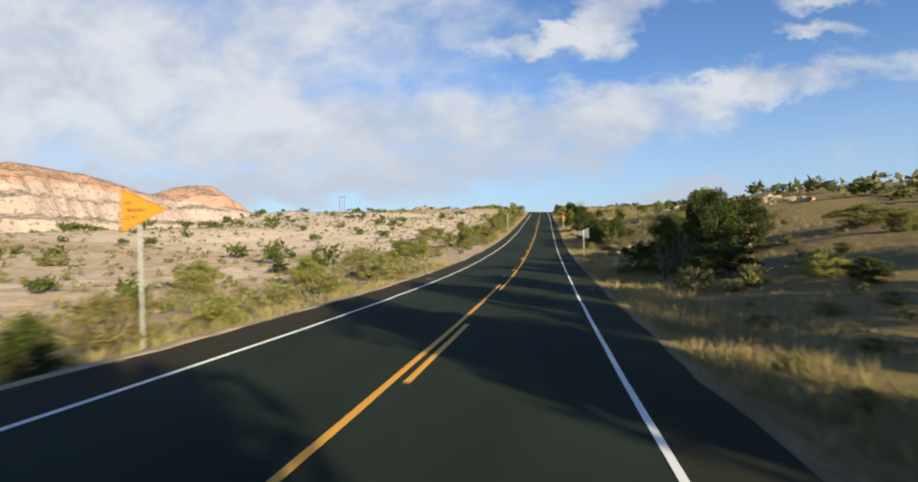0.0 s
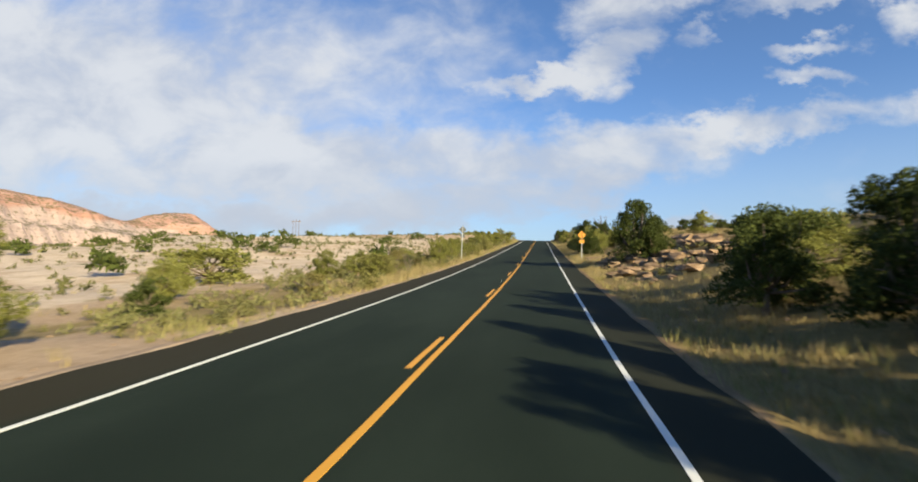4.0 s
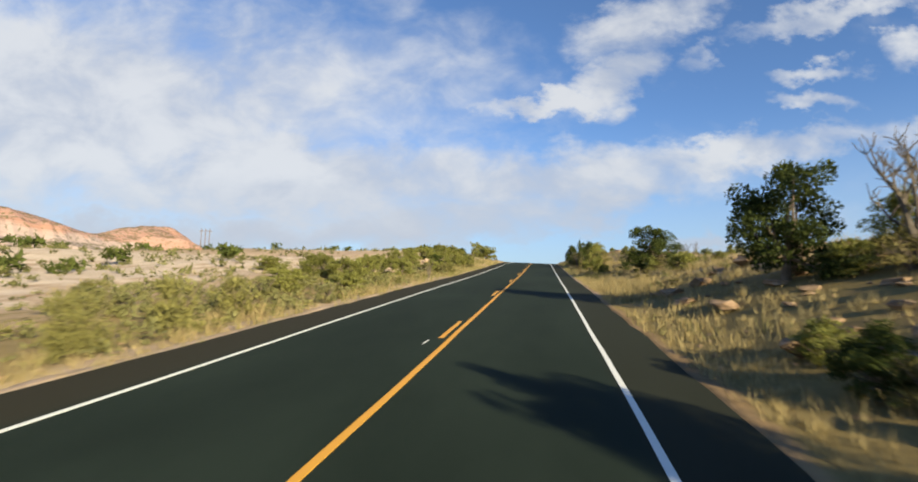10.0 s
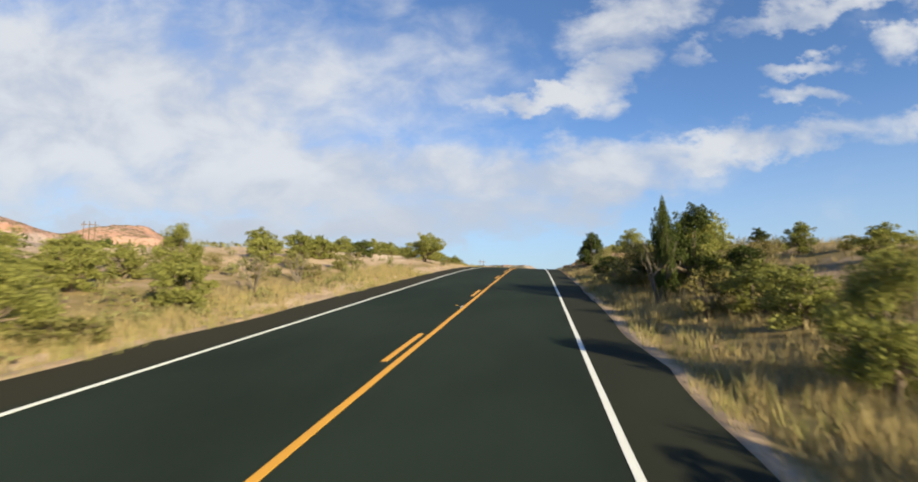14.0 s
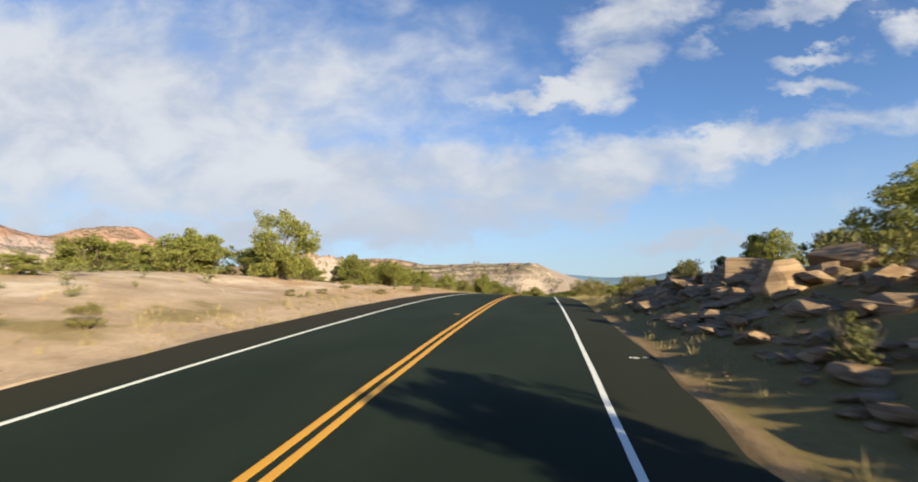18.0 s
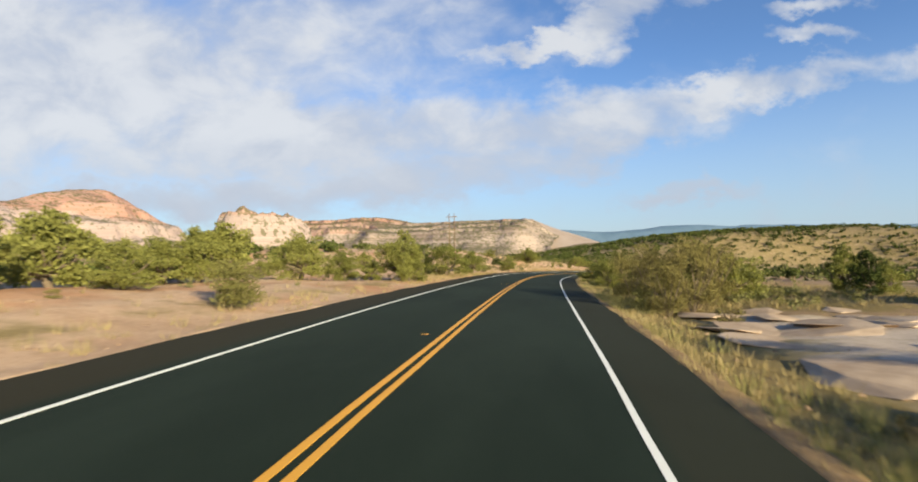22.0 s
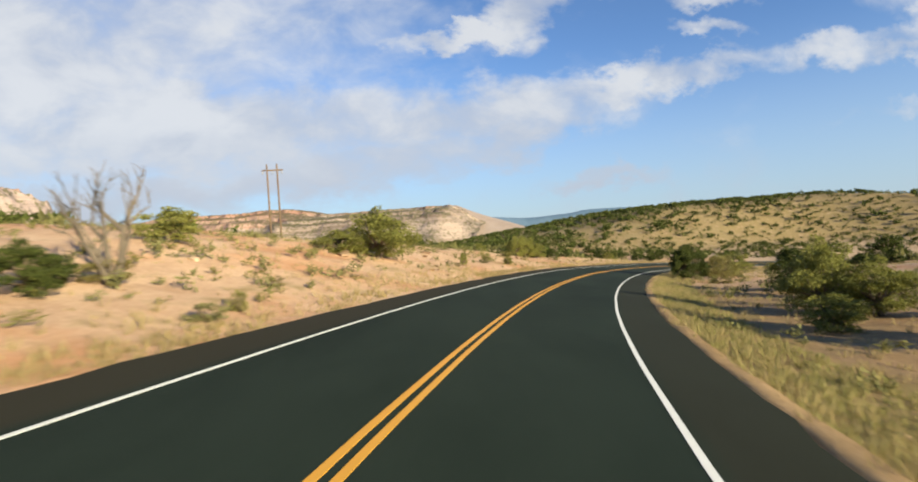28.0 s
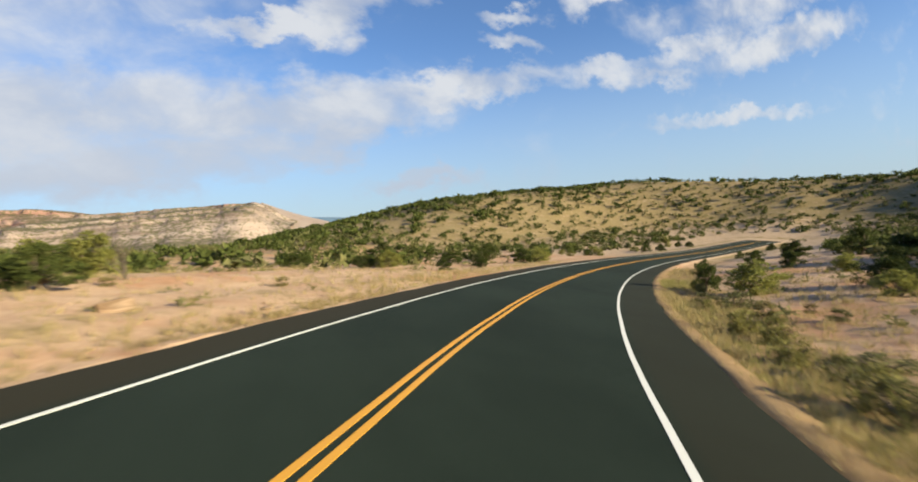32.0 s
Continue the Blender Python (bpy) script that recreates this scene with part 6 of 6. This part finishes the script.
def diamond_sign(s, d, middle, turn, shown, lean):
    """A diamond warning sign with a plate below it; its face looks along -y before turning."""
    x, y, z = spot(s, d)
    ob = empty("warning_sign", (x, y, z), turn, lean=lean)
    m = middle - z
    post(ob, m + 0.40).matrix_basis = Matrix.Translation((0, 0.004, 0))
    k = 0.43
    shape = rounded([(0, m + k), (-k, m), (0, m - k), (k, m)], 0.05)
    face = part("face", prism(bmesh.new(), shape, 0.003, -0.004), SIGN_YELLOW, ob, "yellow diamond panel")
    part("back", prism(bmesh.new(), shape, 0.002, -0.0008), SIGN_BACK, ob, "bare metal back of the panel")
    low = m - k - 0.24
    plate_shape = rounded([(-0.26, low + 0.18), (-0.26, low - 0.18), (0.26, low - 0.18), (0.26, low + 0.18)], 0.03)
    plate = part("plate", prism(bmesh.new(), plate_shape, 0.003, -0.004), SIGN_YELLOW, ob, "small yellow plate")
    part("plate_back", prism(bmesh.new(), plate_shape, 0.002, -0.0008), SIGN_BACK, ob, "bare metal back of the plate")
    bolts(ob, (m + 0.2, m - 0.2, low + 0.1, low - 0.1), -0.007)
    if shown:
        part("border", ring_strip(bmesh.new(), shape, 0.045, 0.035, -0.0062), BLACK, face, "thin black border")
        part("border", ring_strip(bmesh.new(), plate_shape, 0.06, 0.035, -0.0062), BLACK, plate, "thin black border")
        bm = bmesh.new()
        path = [(0.005 + 0.072 * math.sin(q * 2 * math.pi / 16 * 1.05 - 0.25), m - 0.27 + q * 0.40 / 16) for q in range(17)]
        left, right_ = [], []
        for q, (px, pz) in enumerate(path):
            a, b = path[max(q - 1, 0)], path[min(q + 1, 16)]
            t = Vector((b[0] - a[0], b[1] - a[1])).normalized() * 0.034
            left.append(bm.verts.new((px - t.y, -0.0064, pz + t.x)))
            right_.append(bm.verts.new((px + t.y, -0.0064, pz - t.x)))
        for q in range(16):
            bm.faces.new((left[q], right_[q], right_[q + 1], left[q + 1]))
        tx, tz = path[-1]
        bm.faces.new([bm.verts.new(c) for c in ((tx - 0.10, -0.0066, tz - 0.015), (tx + 0.10, -0.0066, tz - 0.015), (tx + 0.005, -0.0066, tz + 0.16))])
        part("winding_arrow", bm, BLACK, face, "black winding road arrow")
        letters("NEXT", 0.125, (0, -0.0062, low + 0.075), plate, FADED)
        letters("4 MILES", 0.125, (0, -0.0062, low - 0.07), plate, FADED)
        tagged(ob, "yellow diamond winding-road sign with a plate below", "road sign")
    else:
        tagged(ob, "bare grey back of a diamond road sign on a post", "road sign")


def pennant_sign(s, d, middle, turn, tip, shown, lean):
    """A long triangular sign; tip is the side to which it points."""
    x, y, z = spot(s, d)
    ob = empty("pennant_sign", (x, y, z), turn, lean=lean)
    m = middle - z
    post(ob, m + (0.28 if shown else 0.36)).matrix_basis = Matrix.Translation((0, 0.004, 0))
    a, b = -0.52 * tip, 0.80 * tip
    shape = rounded([(a, m + 0.54), (a, m - 0.54), (b, m)] if tip > 0 else [(a, m - 0.54), (a, m + 0.54), (b, m)], 0.04)
    face = part("face", prism(bmesh.new(), shape, 0.003, -0.004), SIGN_YELLOW, ob, "yellow pennant panel")
    part("back", prism(bmesh.new(), shape, 0.002, -0.0008), SIGN_BACK, ob, "bare metal back of the panel")
    part("brace", box(bmesh.new(), 0.5, 0.02, 0.03, (0, 0.012, m + 0.12), 0.004), STEEL, ob)
    bolts(ob, (m + 0.15, m - 0.15), -0.007)
    if shown:
        part("border", ring_strip(bmesh.new(), shape, 0.05, 0.03, -0.0062), BLACK, face, "thin black border")
        letters("NO", 0.135, (-0.30, -0.0062, m + 0.17), face, BLACK)
        letters("PASSING", 0.135, (-0.09, -0.0062, m), face, BLACK)
        letters("ZONE", 0.135, (-0.23, -0.0062, m - 0.17), face, BLACK)
        tagged(ob, "yellow triangular no-passing sign on a steel post", "road sign")
    else:
        tagged(ob, "bare grey back of a triangular road sign", "road sign")


def power_poles(x, y, tall, poles, turn, foot=None):
    z = float(land(np.array([x]), np.array([y]))[0]) if foot is None else foot
    ob = empty("power_pole", (x, y, z), turn)
    gap = 1.6
    first = -gap * (poles - 1) / 2
    for k in range(poles):
        v, f = tube([(first + k * gap, 0, -0.5), (first + k * gap, 0, tall * 0.5), (first + k * gap, 0, tall)], [0.17, 0.15, 0.12], 10)
        hung("pole", mesh_of("pole", v, f, POLE_WOOD, True), ob, "round weathered wooden pole")
    span = gap * (poles - 1) + 1.8
    part("crossarm", box(bmesh.new(), span, 0.16, 0.22, (0, 0.16, tall - 1.0), 0.015), POLE_WOOD, ob, "wooden crossarm")
    for q in np.linspace(-span / 2 + 0.15, span / 2 - 0.15, 3):
        v, f = tube([(q, 0.16, tall - 1.12), (q, 0.16, tall - 1.4), (q, 0.16, tall - 1.7)], [0.05, 0.09, 0.05], 8)
        hung("insulator", mesh_of("insulator", v, f, GLASS_GREY, True), ob, "hanging grey insulator string")
    tagged(ob, "tall wooden frame of power poles with a crossarm", "power pole", "power line")


def build_bend_bushes():
    rng = np.random.default_rng(44)
    for k in range(96):
        s = rng.uniform(462, 618)
        d = -rng.uniform(8, 44) if k % 3 else rng.uniform(8.5, 40)
        tall = rng.uniform(0.9, 2.1)
        plant("P" if rng.random() < 0.65 else "J", s, d, tall, tall * rng.uniform(1.2, 1.8))


build_scatter()
build_bend_bushes()
build_rocks()
for s, d, size in ((239.5, 15.4, 1.7), (241.2, 15.8, 2.1), (242.6, 16.4, 1.9), (240.4, 14.6, 1.5), (243.8, 15.2, 1.6), (241.8, 15.0, 1.2)):
    rock_at(s, d, size, "weathered tan sandstone ledge crowning the bank", "bank ledges")
for s, d, size in ((270.5, 8.0, 1.5), (272.0, 8.8, 1.7), (273.5, 7.8, 1.2), (271.3, 7.2, 1.0), (275.0, 8.6, 1.5), (274.2, 9.6, 1.8), (276.5, 8.0, 1.1), (269.4, 8.8, 1.6)):
    rock_at(s, d, size, "broken brown sandstone block in the bank's rubble", "bank blocks")
build_far_scrub()
build_near_sage()
build_grass()
ROAD_Z = lambda s: float(np.interp(s, SS, LINE[:, 2]))
diamond_sign(117.2, 6.15, ROAD_Z(117.2) + 2.62, 4, True, (0, 0))
diamond_sign(118.8, -6.6, ROAD_Z(118.8) + 3.25, 184, False, (1, -2))
pennant_sign(10.5, -6.95, ROAD_Z(10.5) + 3.0, -4, 1, True, (0, -1.5))
pennant_sign(52.1, 5.95, ROAD_Z(52.1) + 2.35, 182, 1, False, (0, 1))
power_poles(-27.3, 458.4, 15.4, 2, 8, 13.5)
power_poles(-137, 335, 14.0, 3, 20, 19.0)


def paint_mark(s, d, length, width, turn, mat, label):
    """A small sprayed mark on the pavement."""
    p = road_point(s, d, 0.003)
    rng = np.random.default_rng(int(s * 10))
    bm = bmesh.new()
    prism(bm, [(x + 0.012 * rng.normal(), y + 0.008 * rng.normal()) for x, y in ((-length / 2, -width / 2), (0, -width * 0.6), (length / 2, -width / 2), (length / 2, width / 2), (0, width * 0.45), (-length / 2, width / 2))], 0.002)
    ob = part("paint_mark", bm, mat, road_ob, label)
    k = int(np.clip(np.searchsorted(SS, s), 0, len(SS) - 1))
    way = Vector(np.cross(UP[k], RIGHT[k]).tolist())
    axes = Matrix((Vector(RIGHT[k].tolist()), -Vector(UP[k].tolist()), way)).transposed().to_4x4()
    ob.matrix_world = Matrix.Translation(p.tolist()) @ axes @ Matrix.Rotation(radians(turn), 4, "Y")


for s, d, length, width, turn, mat in ((25.2, 4.3, 0.16, 0.06, 0, YELLOW_LINE), (25.2, 4.55, 0.22, 0.04, 5, WHITE_LINE), (25.1, 4.8, 0.2, 0.05, -8, WHITE_LINE),
                                       (28.4, -4.3, 0.5, 0.05, 6, WHITE_LINE), (31.5, -0.35, 0.05, 0.35, 0, WHITE_LINE), (32.0, -0.35, 0.05, 0.3, 0, WHITE_LINE),
                                       (62.0, 0.0, 0.04, 0.4, 0, WHITE_LINE), (62.7, 0.0, 0.04, 0.4, 0, WHITE_LINE), (92.4, -0.12, 0.05, 0.35, 0, WHITE_LINE),
                                       (127.6, 0.04, 0.18, 0.14, 0, YELLOW_LINE), (127.6, -0.36, 0.18, 0.12, 0, YELLOW_LINE), (131.5, -4.2, 0.5, 0.04, 3, WHITE_LINE),
                                       (157.0, -0.3, 0.05, 0.5, 0, WHITE_LINE), (214.9, 0.08, 0.05, 0.4, 0, WHITE_LINE), (215.3, 0.16, 0.05, 0.22, 0, WHITE_LINE), (215.2, -0.14, 0.13, 0.08, 0, YELLOW_LINE),
                                       (249.0, -0.02, 0.06, 0.5, 0, WHITE_LINE), (258.5, 4.6, 0.22, 0.1, 12, WHITE_LINE), (258.6, 4.85, 0.14, 0.05, 0, WHITE_LINE),
                                       (266.5, -0.6, 0.2, 0.12, 0, YELLOW_LINE), (309.2, -0.5, 0.2, 0.1, 0, YELLOW_LINE), (336.0, -0.5, 0.18, 0.12, 0, YELLOW_LINE), (336.0, -0.9, 0.18, 0.12, 0, YELLOW_LINE)):
    paint_mark(s, d, length, width, turn, mat, "small sprayed survey mark")
